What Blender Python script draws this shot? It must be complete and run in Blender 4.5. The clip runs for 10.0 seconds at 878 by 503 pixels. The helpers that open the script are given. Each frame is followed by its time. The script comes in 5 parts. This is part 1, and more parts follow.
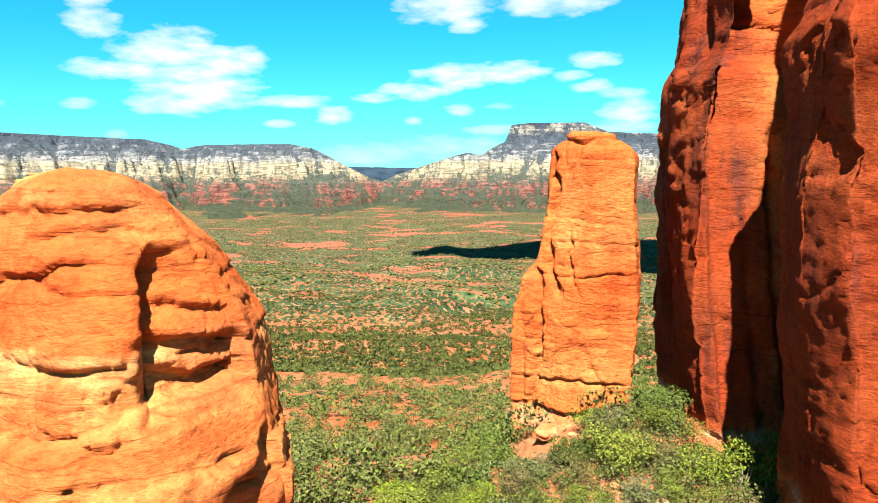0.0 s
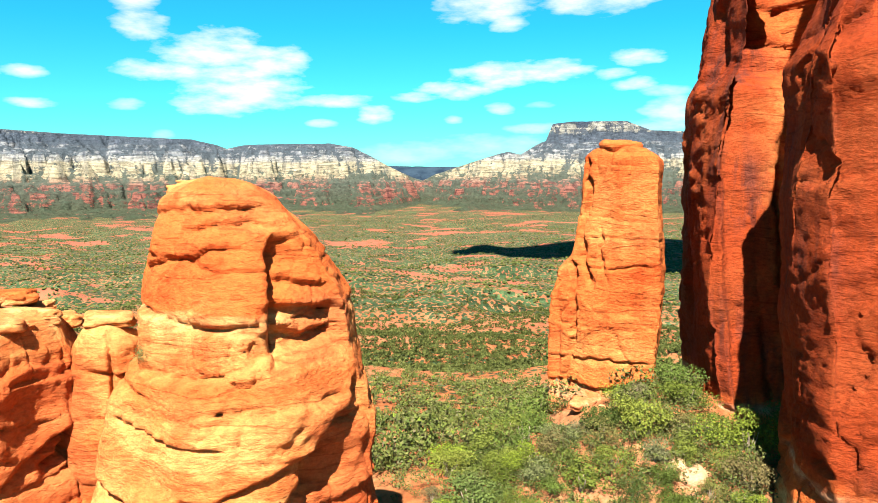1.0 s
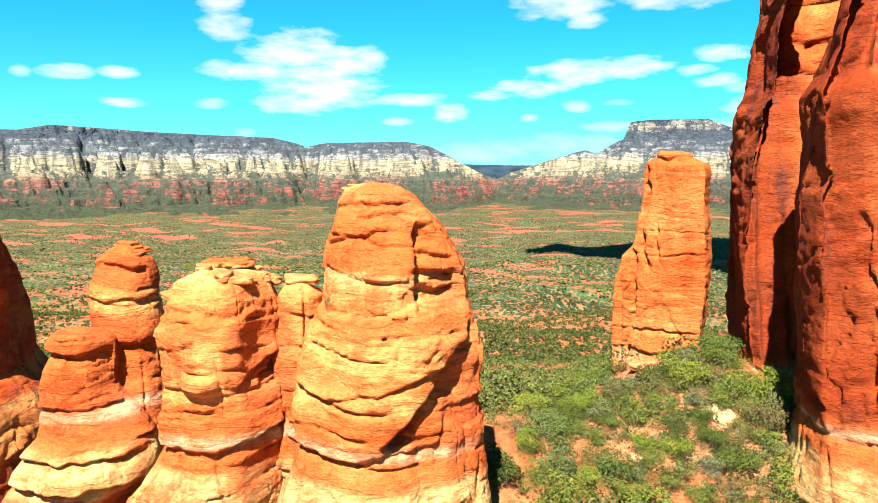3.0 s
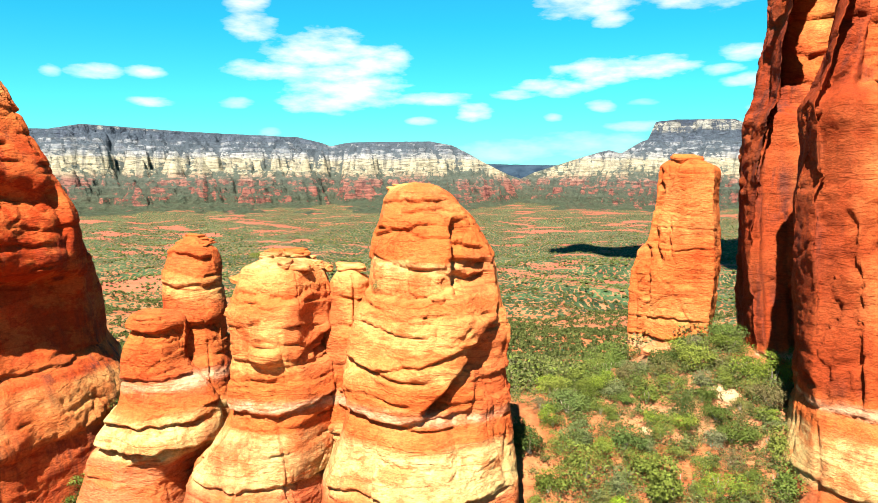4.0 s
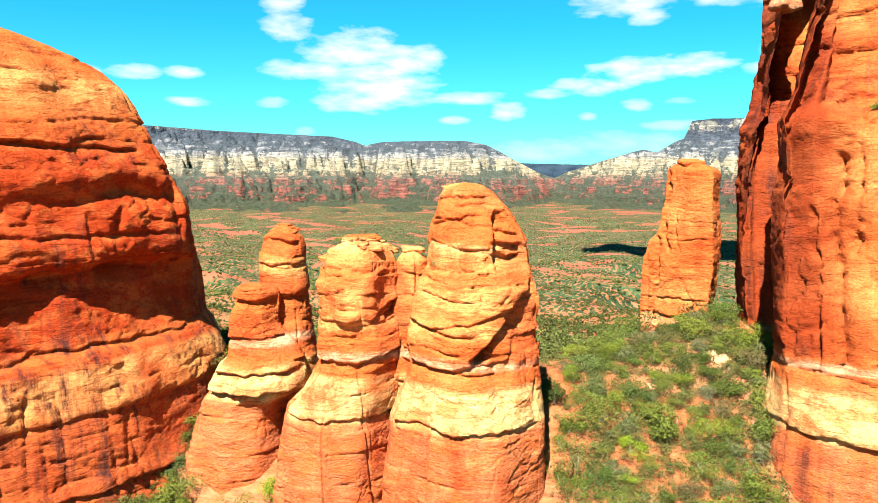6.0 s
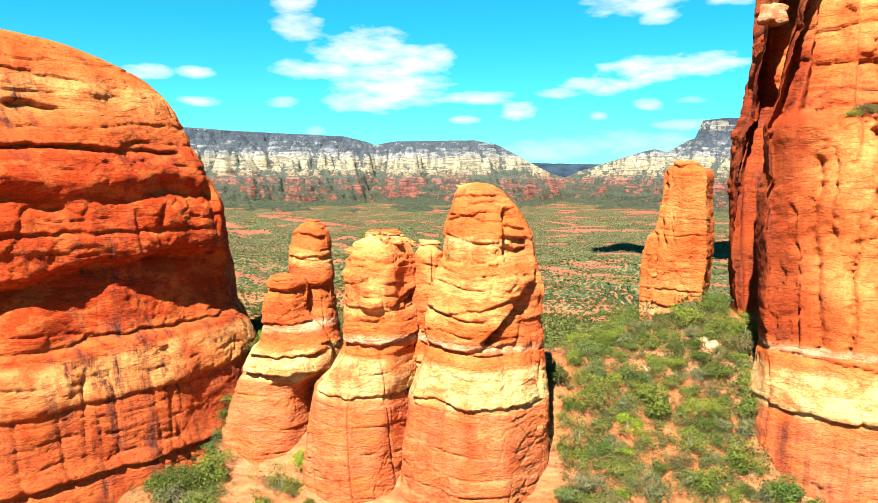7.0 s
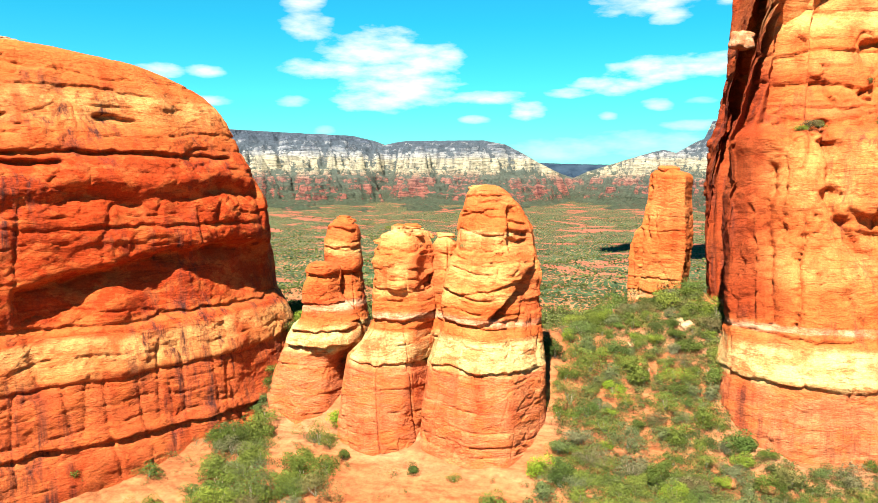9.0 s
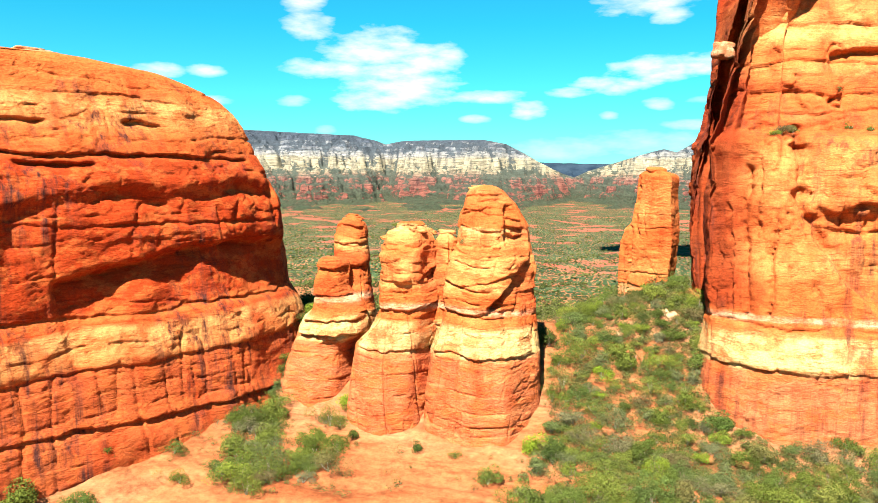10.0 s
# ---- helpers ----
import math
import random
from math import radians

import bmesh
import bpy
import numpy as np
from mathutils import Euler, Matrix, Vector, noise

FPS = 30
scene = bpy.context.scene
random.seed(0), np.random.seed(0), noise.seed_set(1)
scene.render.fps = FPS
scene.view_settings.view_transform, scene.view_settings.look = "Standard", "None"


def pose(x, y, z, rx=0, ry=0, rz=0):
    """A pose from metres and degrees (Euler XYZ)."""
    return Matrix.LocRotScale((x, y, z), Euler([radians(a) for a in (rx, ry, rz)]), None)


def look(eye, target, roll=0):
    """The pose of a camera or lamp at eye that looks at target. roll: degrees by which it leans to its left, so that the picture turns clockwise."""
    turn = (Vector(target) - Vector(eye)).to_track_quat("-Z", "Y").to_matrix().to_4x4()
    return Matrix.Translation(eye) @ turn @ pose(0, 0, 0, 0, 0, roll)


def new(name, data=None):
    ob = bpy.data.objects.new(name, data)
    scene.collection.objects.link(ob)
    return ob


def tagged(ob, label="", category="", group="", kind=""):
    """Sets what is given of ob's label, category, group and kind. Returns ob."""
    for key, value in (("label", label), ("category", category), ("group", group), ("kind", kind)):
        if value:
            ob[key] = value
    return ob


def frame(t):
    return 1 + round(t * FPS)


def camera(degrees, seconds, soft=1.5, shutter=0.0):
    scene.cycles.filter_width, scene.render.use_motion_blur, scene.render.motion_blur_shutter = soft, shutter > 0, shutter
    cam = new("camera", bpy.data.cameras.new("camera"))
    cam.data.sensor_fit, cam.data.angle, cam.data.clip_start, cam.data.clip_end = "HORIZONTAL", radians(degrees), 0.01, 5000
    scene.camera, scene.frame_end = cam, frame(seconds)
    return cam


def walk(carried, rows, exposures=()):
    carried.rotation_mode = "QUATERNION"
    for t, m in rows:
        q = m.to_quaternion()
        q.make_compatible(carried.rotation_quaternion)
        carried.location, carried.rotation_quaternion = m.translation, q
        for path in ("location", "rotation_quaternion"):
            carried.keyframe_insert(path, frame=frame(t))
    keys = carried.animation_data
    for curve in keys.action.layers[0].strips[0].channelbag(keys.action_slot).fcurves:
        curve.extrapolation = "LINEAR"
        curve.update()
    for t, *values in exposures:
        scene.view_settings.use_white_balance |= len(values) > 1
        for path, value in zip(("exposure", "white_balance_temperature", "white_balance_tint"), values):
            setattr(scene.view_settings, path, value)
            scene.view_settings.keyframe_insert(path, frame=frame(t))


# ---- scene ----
cam = camera(60.7, 10.0, soft=0.55)
METRES, EYE, TILT, LEAN, TURN = 80.0, 60.0, -5.5, 0.35, 0.0
ROWS = [
    (0.0, 0.0, 0.0, 0.0, 0.0, 0.0, -0.0),
    (0.5, -0.0034, -0.0458, -0.0026, 1.23, -0.05, -0.1),
    (1.0, -0.0068, -0.0994, -0.0054, 3.04, -0.08, -0.28),
    (1.5, -0.0092, -0.1464, -0.0082, 4.67, -0.12, -0.49),
    (2.0, -0.0109, -0.2001, -0.0116, 6.36, -0.17, -0.74),
    (2.5, -0.0113, -0.2508, -0.0149, 7.64, -0.23, -0.93),
    (4.0, -0.0071, -0.3909, -0.0259, 10.37, -0.36, -1.46),
    (4.5, -0.0032, -0.4406, -0.0299, 11.26, -0.41, -1.6),
    (5.0, 0.002, -0.4902, -0.0336, 12.01, -0.45, -1.7),
    (5.5, 0.0085, -0.542, -0.0381, 12.47, -0.47, -1.75),
    (7.0, 0.0326, -0.6938, -0.0507, 13.64, -0.55, -1.9),
    (7.5, 0.0416, -0.7421, -0.0542, 13.95, -0.57, -1.92),
    (8.0, 0.0497, -0.7843, -0.0566, 14.15, -0.58, -1.95),
    (8.5, 0.059, -0.8332, -0.0601, 14.29, -0.59, -2.04),
    (9.0, 0.0703, -0.8891, -0.0638, 14.3, -0.6, -2.16),
    (9.5, 0.0806, -0.9353, -0.067, 14.3, -0.62, -2.17),
    (10.0, 0.0932, -0.9881, -0.0703, 14.36, -0.64, -2.15),
]
walk(cam, [(t, pose(0, 0, EYE, TILT, LEAN, TURN) @ pose(METRES * x, METRES * y, METRES * z, 90 + pitch, roll, yaw)) for t, x, y, z, yaw, pitch, roll in ROWS])

# ---- light ----
SUN_DIR = Vector((-0.06, -0.60, 0.80)).normalized()      # towards the sun, behind the camera
sun = new("sun", bpy.data.lights.new("sun", "SUN"))
sun.data.energy, sun.data.angle, sun.data.color = 5.0, radians(0.55), (1.0, 0.945, 0.83)
sun.matrix_world = look(SUN_DIR * 400, (0, 0, 0))

CLOUDS = [  # azimuth, elevation, half width, half height, density: the larger clouds over the far rim
    (-19.2, 8.9, 3.9, 1.7, 1.0), (-15.8, 8.6, 3.3, 1.1, 1.0), (-22.6, 7.7, 3.6, 0.7, 1.0), (-17.4, 6.4, 4.2, 1.2, 1.0), (-18.6, 5.4, 3.2, 0.8, 1.0), (-15.0, 6.9, 2.2, 0.7, 1.0), (-18.0, 7.6, 4.6, 1.2, 1.0),
    (5.2, 7.9, 3.2, 0.75, 1.0), (1.4, 7.6, 3.4, 0.95, 1.0), (-1.8, 6.6, 2.8, 0.6, 0.95), (-4.6, 6.1, 1.8, 0.35, 0.9),
    (-10.9, 5.8, 2.7, 0.5, 0.9), (-7.9, 4.8, 1.35, 0.65, 0.95), (-11.9, 4.15, 1.2, 0.3, 0.75), (-25.4, 5.3, 1.2, 0.4, 0.65),
    (-34.7, 7.1, 1.9, 0.5, 0.9), (-31.6, 7.2, 1.3, 0.45, 0.85), (-31.2, 5.2, 1.7, 0.36, 0.85),
]
CLOUDLETS = [
    (-24.2, 10.7, 2.0, 0.9, 0.95), (-24.6, 12.4, 1.6, 0.9, 0.9), (0.8, 12.7, 4.0, 1.3, 1.0), (2.2, 11.3, 1.4, 0.7, 0.9), (8.6, 12.8, 4.0, 1.1, 1.0),
    (1.6, 5.2, 1.1, 0.4, 0.7), (-1.9, 4.4, 0.7, 0.3, 0.6), (-5.5, 1.9, 4.0, 0.8, 0.42), (1.0, 2.4, 4.5, 0.9, 0.4), (4.4, 5.4, 1.2, 0.25, 0.4),
    (4.0, 3.7, 2.2, 0.4, 0.55), (11.6, 8.6, 1.9, 0.55, 0.9), (9.9, 7.5, 1.5, 0.4, 0.8), (11.4, 6.8, 1.5, 0.5, 0.85), (13.4, 6.2, 2.0, 0.4, 0.6), (14.2, 4.8, 2.2, 1.0, 0.75),
    (13.4, 3.7, 3.0, 0.6, 0.6), (-23.2, 3.2, 0.8, 0.35, 0.5), (-37.5, 7.0, 0.7, 0.4, 0.7),
]

world = bpy.data.worlds.new("sky")
scene.world = world
world.use_nodes = True
wn, wl = world.node_tree.nodes, world.node_tree.links
wn.clear()


def wmath(op, a, b=None, c=None, clamp=False):
    n = wn.new("ShaderNodeMath")
    n.operation, n.use_clamp = op, clamp
    for i, v in enumerate((a, b, c)):
        if v is None:
            continue
        if isinstance(v, (int, float)):
            n.inputs[i].default_value = v
        else:
            wl.new(v, n.inputs[i])
    return n.outputs[0]


sky = wn.new("ShaderNodeTexSky")
sky.sky_type, sky.sun_disc = "NISHITA", False
sky.sun_elevation = math.asin(SUN_DIR.z)
sky.sun_rotation = math.atan2(SUN_DIR.x, SUN_DIR.y)
sky.altitude, sky.air_density, sky.dust_density, sky.ozone_density = 1400, 1.0, 0.2, 1.0
tint = wn.new("ShaderNodeMix")
tint.data_type, tint.blend_type = "RGBA", "MULTIPLY"
tint.inputs["Factor"].default_value = 1.0
# paler towards the horizon
wl.new(sky.outputs[0], tint.inputs[6])
coord = wn.new("ShaderNodeTexCoord")
split = wn.new("ShaderNodeSeparateXYZ")
wl.new(coord.outputs["Generated"], split.inputs[0])
sx, sy, sz = split.outputs
azimuth = wmath("MULTIPLY", wmath("ARCTAN2", sx, sy), 57.2958)
elevation = wmath("MULTIPLY", wmath("ARCSINE", sz), 57.2958)
hue = wn.new("ShaderNodeValToRGB")
hue.color_ramp.elements[0].color, hue.color_ramp.elements[1].color = (0.17, 0.60, 0.62, 1), (0.060, 0.63, 0.65, 1)
wl.new(wmath("DIVIDE", elevation, 11.0, clamp=True), hue.inputs[0])
wl.new(hue.outputs[0], tint.inputs[7])
plane = wn.new("ShaderNodeCombineXYZ")
wl.new(wmath("MULTIPLY", azimuth, 0.30), plane.inputs[0])
wl.new(wmath("MULTIPLY", elevation, 0.9), plane.inputs[1])
puff = wn.new("ShaderNodeTexNoise")
puff.inputs["Scale"].default_value, puff.inputs["Detail"].default_value, puff.inputs["Roughness"].default_value = 1.3, 7, 0.56
wl.new(plane.outputs[0], puff.inputs["Vector"])
swirl = wmath("MULTIPLY", wmath("SUBTRACT", puff.outputs["Fac"], 0.5), 4.4)
cover = None
for az, el, hw, hh, dens in CLOUDS + CLOUDLETS:
    dx = wmath("DIVIDE", wmath("SUBTRACT", azimuth, az), hw * 1.1)
    dy = wmath("DIVIDE", wmath("SUBTRACT", elevation, el), hh * 1.15)
    d2 = wmath("ADD", wmath("MULTIPLY", dx, dx), wmath("MULTIPLY", dy, dy))
    body = wmath("SUBTRACT", 1.0, d2)
    shape = wmath("MULTIPLY", wmath("ADD", wmath("MULTIPLY", body, 1.5), swirl), 0.5, clamp=True)
    shape = wmath("MULTIPLY", shape, dens)
    cover = shape if cover is None else wmath("MAXIMUM", cover, shape)
mix = wn.new("ShaderNodeMix")
mix.data_type = "RGBA"
wl.new(cover, mix.inputs["Factor"])
wl.new(tint.outputs[2], mix.inputs[6])
mix.inputs[7].default_value = (4.35, 4.5, 4.6, 1)
back = wn.new("ShaderNodeBackground")
back.inputs["Strength"].default_value = 0.050
wl.new(mix.outputs[2], back.inputs[0])
wl.new(back.outputs[0], wn.new("ShaderNodeOutputWorld").inputs[0])
scene.view_settings.exposure = 2.45


# ---- tools ----
PERM = np.random.RandomState(7).permutation(512).astype(np.int64)
GRAD = np.random.RandomState(8).normal(size=(512, 3))
GRAD /= np.linalg.norm(GRAD, axis=1)[:, None]


def pn(p, seed=0):
    """Gradient noise of points (N, 3), about -1 to 1."""
    p = np.asarray(p, float) + seed * 17.31
    i = np.floor(p).astype(np.int64)
    f = p - i
    w = f * f * f * (f * (f * 6 - 15) + 10)
    out = np.zeros(len(p))
    for dx in (0, 1):
        for dy in (0, 1):
            for dz in (0, 1):
                h = PERM[(i[:, 0] + dx) & 511]
                h = PERM[(h + i[:, 1] + dy) & 511]
                h = PERM[(h + i[:, 2] + dz) & 511]
                g = GRAD[h]
                d = g[:, 0] * (f[:, 0] - dx) + g[:, 1] * (f[:, 1] - dy) + g[:, 2] * (f[:, 2] - dz)
                k = (w[:, 0] if dx else 1 - w[:, 0]) * (w[:, 1] if dy else 1 - w[:, 1]) * (w[:, 2] if dz else 1 - w[:, 2])
                out += k * d
    return out * 1.5


def fbm(p, octaves=3, seed=0, gain=0.5):
    out, a = 0, 1.0
    for k in range(octaves):
        out = out + a * pn(np.asarray(p) * 2.03 ** k, seed + k)
        a *= gain
    return out


def scaled(p, sxy, sz):
    return np.asarray(p) * np.array([sxy, sxy, sz])


def groove(n, width):
    return np.exp(-(n / width) ** 2)


def mesh_of(name, verts, faces, smooth=True, material=None):
    me = bpy.data.meshes.new(name)
    verts, faces = np.asarray(verts, np.float32), np.asarray(faces, np.int32)
    me.vertices.add(len(verts))
    me.vertices.foreach_set("co", verts.ravel())
    k = faces.shape[1]
    me.loops.add(faces.size)
    me.loops.foreach_set("vertex_index", faces.ravel())
    me.polygons.add(len(faces))
    me.polygons.foreach_set("loop_start", np.arange(0, faces.size, k, dtype=np.int32))
    me.polygons.foreach_set("use_smooth", np.full(len(faces), smooth))
    me.update(calc_edges=True)
    me.validate()
    if material:
        me.materials.append(material)
    return me


def child(name, me, parent, label=""):
    ob = new(name, me)
    ob.parent = parent
    return tagged(ob, label)


def grid_faces(nv, nu, closed):
    r, c = np.meshgrid(np.arange(nv - 1), np.arange(nu if closed else nu - 1), indexing="ij")
    d = (c + 1) % nu
    return np.stack([r * nu + c, r * nu + d, (r + 1) * nu + d, (r + 1) * nu + c], -1).reshape(-1, 4)


def smooth_rows(a, width, wrap):
    """Gaussian smoothing of an array along its first axis, width in samples."""
    if width < 0.3:
        return a
    r = int(width * 3) + 1
    k = np.exp(-0.5 * (np.arange(-r, r + 1) / width) ** 2)
    k /= k.sum()
    b = np.pad(a, [(r, r)] + [(0, 0)] * (a.ndim - 1), mode="wrap" if wrap else "edge")
    return sum(k[j] * b[j:j + len(a)] for j in range(2 * r + 1))


# ---- materials ----
def nodes_of(name, rough=0.9):
    m = bpy.data.materials.new(name)
    m.use_nodes = True
    nt = m.node_tree
    b = nt.nodes["Principled BSDF"]
    b.inputs["Roughness"].default_value = rough
    b.inputs["Specular IOR Level"].default_value = 0.06
    return m, nt, b


def add_noise(nt, vec, scale, detail=4, rough=0.6):
    n = nt.nodes.new("ShaderNodeTexNoise")
    n.inputs["Scale"].default_value, n.inputs["Detail"].default_value, n.inputs["Roughness"].default_value = scale, detail, rough
    nt.links.new(vec, n.inputs["Vector"])
    return n.outputs["Fac"]


def add_map(nt, vec, scale, loc=(0, 0, 0)):
    n = nt.nodes.new("ShaderNodeMapping")
    n.inputs["Scale"].default_value, n.inputs["Location"].default_value = scale, loc
    nt.links.new(vec, n.inputs["Vector"])
    return n.outputs[0]


def add_ramp(nt, fac, stops, mode="LINEAR"):
    n = nt.nodes.new("ShaderNodeValToRGB")
    n.color_ramp.interpolation = mode
    e = n.color_ramp.elements
    while len(e) < len(stops):
        e.new(0.5)
    for el, (pos, col) in zip(e, stops):
        el.position = pos
        el.color = (*col, 1) if isinstance(col, tuple) else (col, col, col, 1)
    nt.links.new(fac, n.inputs[0])
    return n.outputs[0]


def add_mix(nt, fac, a, b, mode="MIX"):
    n = nt.nodes.new("ShaderNodeMix")
    n.data_type, n.blend_type = "RGBA", mode
    for sock, v in ((n.inputs["Factor"], fac), (n.inputs[6], a), (n.inputs[7], b)):
        if isinstance(v, (int, float)):
            sock.default_value = v
        elif isinstance(v, tuple):
            sock.default_value = (*v, 1)
        else:
            nt.links.new(v, sock)
    return n.outputs[2]


def add_math(nt, op, a, b=0.0, clamp=False):
    n = nt.nodes.new("ShaderNodeMath")
    n.operation, n.use_clamp = op, clamp
    for i, v in enumerate((a, b)):
        if isinstance(v, (int, float)):
            n.inputs[i].default_value = v
        else:
            nt.links.new(v, n.inputs[i])
    return n.outputs[0]


def add_bump(nt, bsdf, height, distance, strength=1.0, chain=None):
    n = nt.nodes.new("ShaderNodeBump")
    n.inputs["Distance"].default_value, n.inputs["Strength"].default_value = distance, strength
    nt.links.new(height, n.inputs["Height"])
    if chain:
        nt.links.new(chain, n.inputs["Normal"])
    nt.links.new(n.outputs[0], bsdf.inputs["Normal"])
    return n.outputs[0]


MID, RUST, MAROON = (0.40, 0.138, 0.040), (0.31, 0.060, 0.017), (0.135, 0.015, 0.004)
RED, ORANGE, AMBER, CREAM, PINK, BRICK = (0.26, 0.030, 0.006), (0.36, 0.082, 0.019), (0.44, 0.192, 0.062), (0.40, 0.270, 0.108), (0.40, 0.235, 0.135), (0.34, 0.098, 0.038)


def sandstone(name, bands, streaks=0.35, west_shade=None, pale=0.45, z0=15.0, z1=105.0, stain_shade=()):
    """Banded red sandstone; bands: (height in metres, colour) from the foot up."""
    m, nt, b = nodes_of(name, 0.92)
    geo = nt.nodes.new("ShaderNodeNewGeometry")
    pos = geo.outputs["Position"]
    sep = nt.nodes.new("ShaderNodeSeparateXYZ")
    nt.links.new(pos, sep.inputs[0])
    warp = add_noise(nt, add_map(nt, pos, (0.06, 0.06, 0.10)), 1.0, 4)
    fine = add_noise(nt, add_map(nt, pos, (0.25, 0.25, 1.6)), 1.0, 6, 0.65)
    z = add_math(nt, "ADD", sep.outputs[2], add_math(nt, "MULTIPLY", add_math(nt, "SUBTRACT", warp, 0.5), 2.2))
    z = add_math(nt, "ADD", z, add_math(nt, "MULTIPLY", add_math(nt, "SUBTRACT", fine, 0.5), 1.4))
    f = add_math(nt, "DIVIDE", add_math(nt, "SUBTRACT", z, z0), z1 - z0)
    col = add_ramp(nt, f, [((h - z0) / (z1 - z0), c) for h, c in bands])
    # thin beds
    beds = add_noise(nt, add_map(nt, pos, (0.10, 0.10, 1.9)), 1.0, 6, 0.7)
    col = add_mix(nt, 0.6, col, add_ramp(nt, beds, [(0.30, (0.58, 0.44, 0.36)), (0.44, (1.0, 1.0, 1.0)), (0.68, (1.12, 1.18, 1.18))]), "MULTIPLY")
    # patches of paler and redder stone
    patch = add_noise(nt, add_map(nt, pos, (0.16, 0.16, 0.22), (9, 3, 1)), 1.0, 5, 0.6)
    col = add_mix(nt, add_ramp(nt, patch, [(0.52, 0.0), (0.74, pale)]), col, AMBER)
    red = add_noise(nt, add_map(nt, pos, (0.22, 0.22, 0.12), (1, 8, 4)), 1.0, 5, 0.65)
    col = add_mix(nt, add_ramp(nt, red, [(0.48, 0.0), (0.68, 0.8)]), col, RED)
    speck = add_noise(nt, add_map(nt, pos, (0.30, 0.30, 0.55), (6, 2, 8)), 1.0, 6, 0.7)
    col = add_mix(nt, add_ramp(nt, speck, [(0.49, 0.0), (0.57, 0.65)]), col, ORANGE)
    for centre, reach in stain_shade:    # patches of iron-red stone, which also paint in shade on the spires' right flanks
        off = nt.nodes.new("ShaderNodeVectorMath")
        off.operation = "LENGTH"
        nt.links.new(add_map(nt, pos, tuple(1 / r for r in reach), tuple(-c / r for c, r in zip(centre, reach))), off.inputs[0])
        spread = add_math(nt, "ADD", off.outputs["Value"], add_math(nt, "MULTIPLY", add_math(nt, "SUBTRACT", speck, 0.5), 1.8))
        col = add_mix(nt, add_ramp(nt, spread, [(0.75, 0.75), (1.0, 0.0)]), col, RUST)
    if west_shade:   # shade of the west face painted in as maroon, fading eastward
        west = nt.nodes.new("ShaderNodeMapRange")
        west.inputs["From Min"].default_value, west.inputs["From Max"].default_value = west_shade
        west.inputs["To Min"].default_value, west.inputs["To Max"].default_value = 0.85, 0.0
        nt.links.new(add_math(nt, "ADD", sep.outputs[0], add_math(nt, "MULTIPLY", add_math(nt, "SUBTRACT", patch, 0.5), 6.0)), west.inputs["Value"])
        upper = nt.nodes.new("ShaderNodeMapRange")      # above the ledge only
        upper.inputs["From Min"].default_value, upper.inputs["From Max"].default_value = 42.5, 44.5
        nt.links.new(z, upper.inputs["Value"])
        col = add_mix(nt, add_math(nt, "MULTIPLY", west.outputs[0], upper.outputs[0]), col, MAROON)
    # dark varnish running down the face
    run = add_noise(nt, add_map(nt, pos, (0.75, 0.75, 0.05), (4, 4, 4)), 1.0, 5, 0.7)
    area = add_noise(nt, add_map(nt, pos, (0.07, 0.07, 0.09), (2, 5, 7)), 1.0, 3)
    dark = add_math(nt, "MULTIPLY", add_ramp(nt, run, [(0.46, 0.0), (0.64, 1.0)]), add_ramp(nt, area, [(0.44, 0.0), (0.60, streaks)]))
    col = add_mix(nt, dark, col, (0.055, 0.018, 0.014))
    grain = add_noise(nt, add_map(nt, pos, (3.0, 3.0, 4.5)), 1.0, 6, 0.75)
    col = add_mix(nt, 0.6, col, add_ramp(nt, grain, [(0.32, 0.5), (0.68, 1.5)]), "MULTIPLY")
    # hairline cracks along the beds
    flat_n = add_noise(nt, add_map(nt, pos, (0.07, 0.07, 0.5), (3, 1, 6)), 1.0, 4, 0.5)
    hair = add_math(nt, "ABSOLUTE", add_math(nt, "SUBTRACT", flat_n, 0.5))
    open_ = add_ramp(nt, hair, [(0.003, 0.0), (0.014, 1.0)])
    col = add_mix(nt, 0.35, col, add_ramp(nt, open_, [(0.0, (0.35, 0.22, 0.18)), (1.0, (1.0, 1.0, 1.0))]), "MULTIPLY")
    nt.links.new(col, b.inputs["Base Color"])
    h1 = add_noise(nt, add_map(nt, pos, (0.9, 0.9, 1.8)), 1.0, 8, 0.66)
    h2 = add_noise(nt, add_map(nt, pos, (3.0, 3.0, 6.0)), 1.0, 6, 0.7)
    c = add_bump(nt, b, open_, 0.10, 0.5)
    c = add_bump(nt, b, h1, 0.30, 0.8, c)
    add_bump(nt, b, h2, 0.2, 0.9, c)
    return m


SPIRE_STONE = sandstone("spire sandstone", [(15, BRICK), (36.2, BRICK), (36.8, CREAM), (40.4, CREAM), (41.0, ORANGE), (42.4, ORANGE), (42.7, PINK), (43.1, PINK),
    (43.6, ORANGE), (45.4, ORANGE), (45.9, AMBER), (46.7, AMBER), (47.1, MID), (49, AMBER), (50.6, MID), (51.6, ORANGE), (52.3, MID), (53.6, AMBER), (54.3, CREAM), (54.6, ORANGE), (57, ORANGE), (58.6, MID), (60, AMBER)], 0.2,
    stain_shade=(((-7.4, 23.5, 54.2), (2.6, 6, 2.6)), ((-20.6, 24, 48.5), (2.2, 5, 4.5)), ((-6.6, 25, 46), (2.4, 6, 4))))
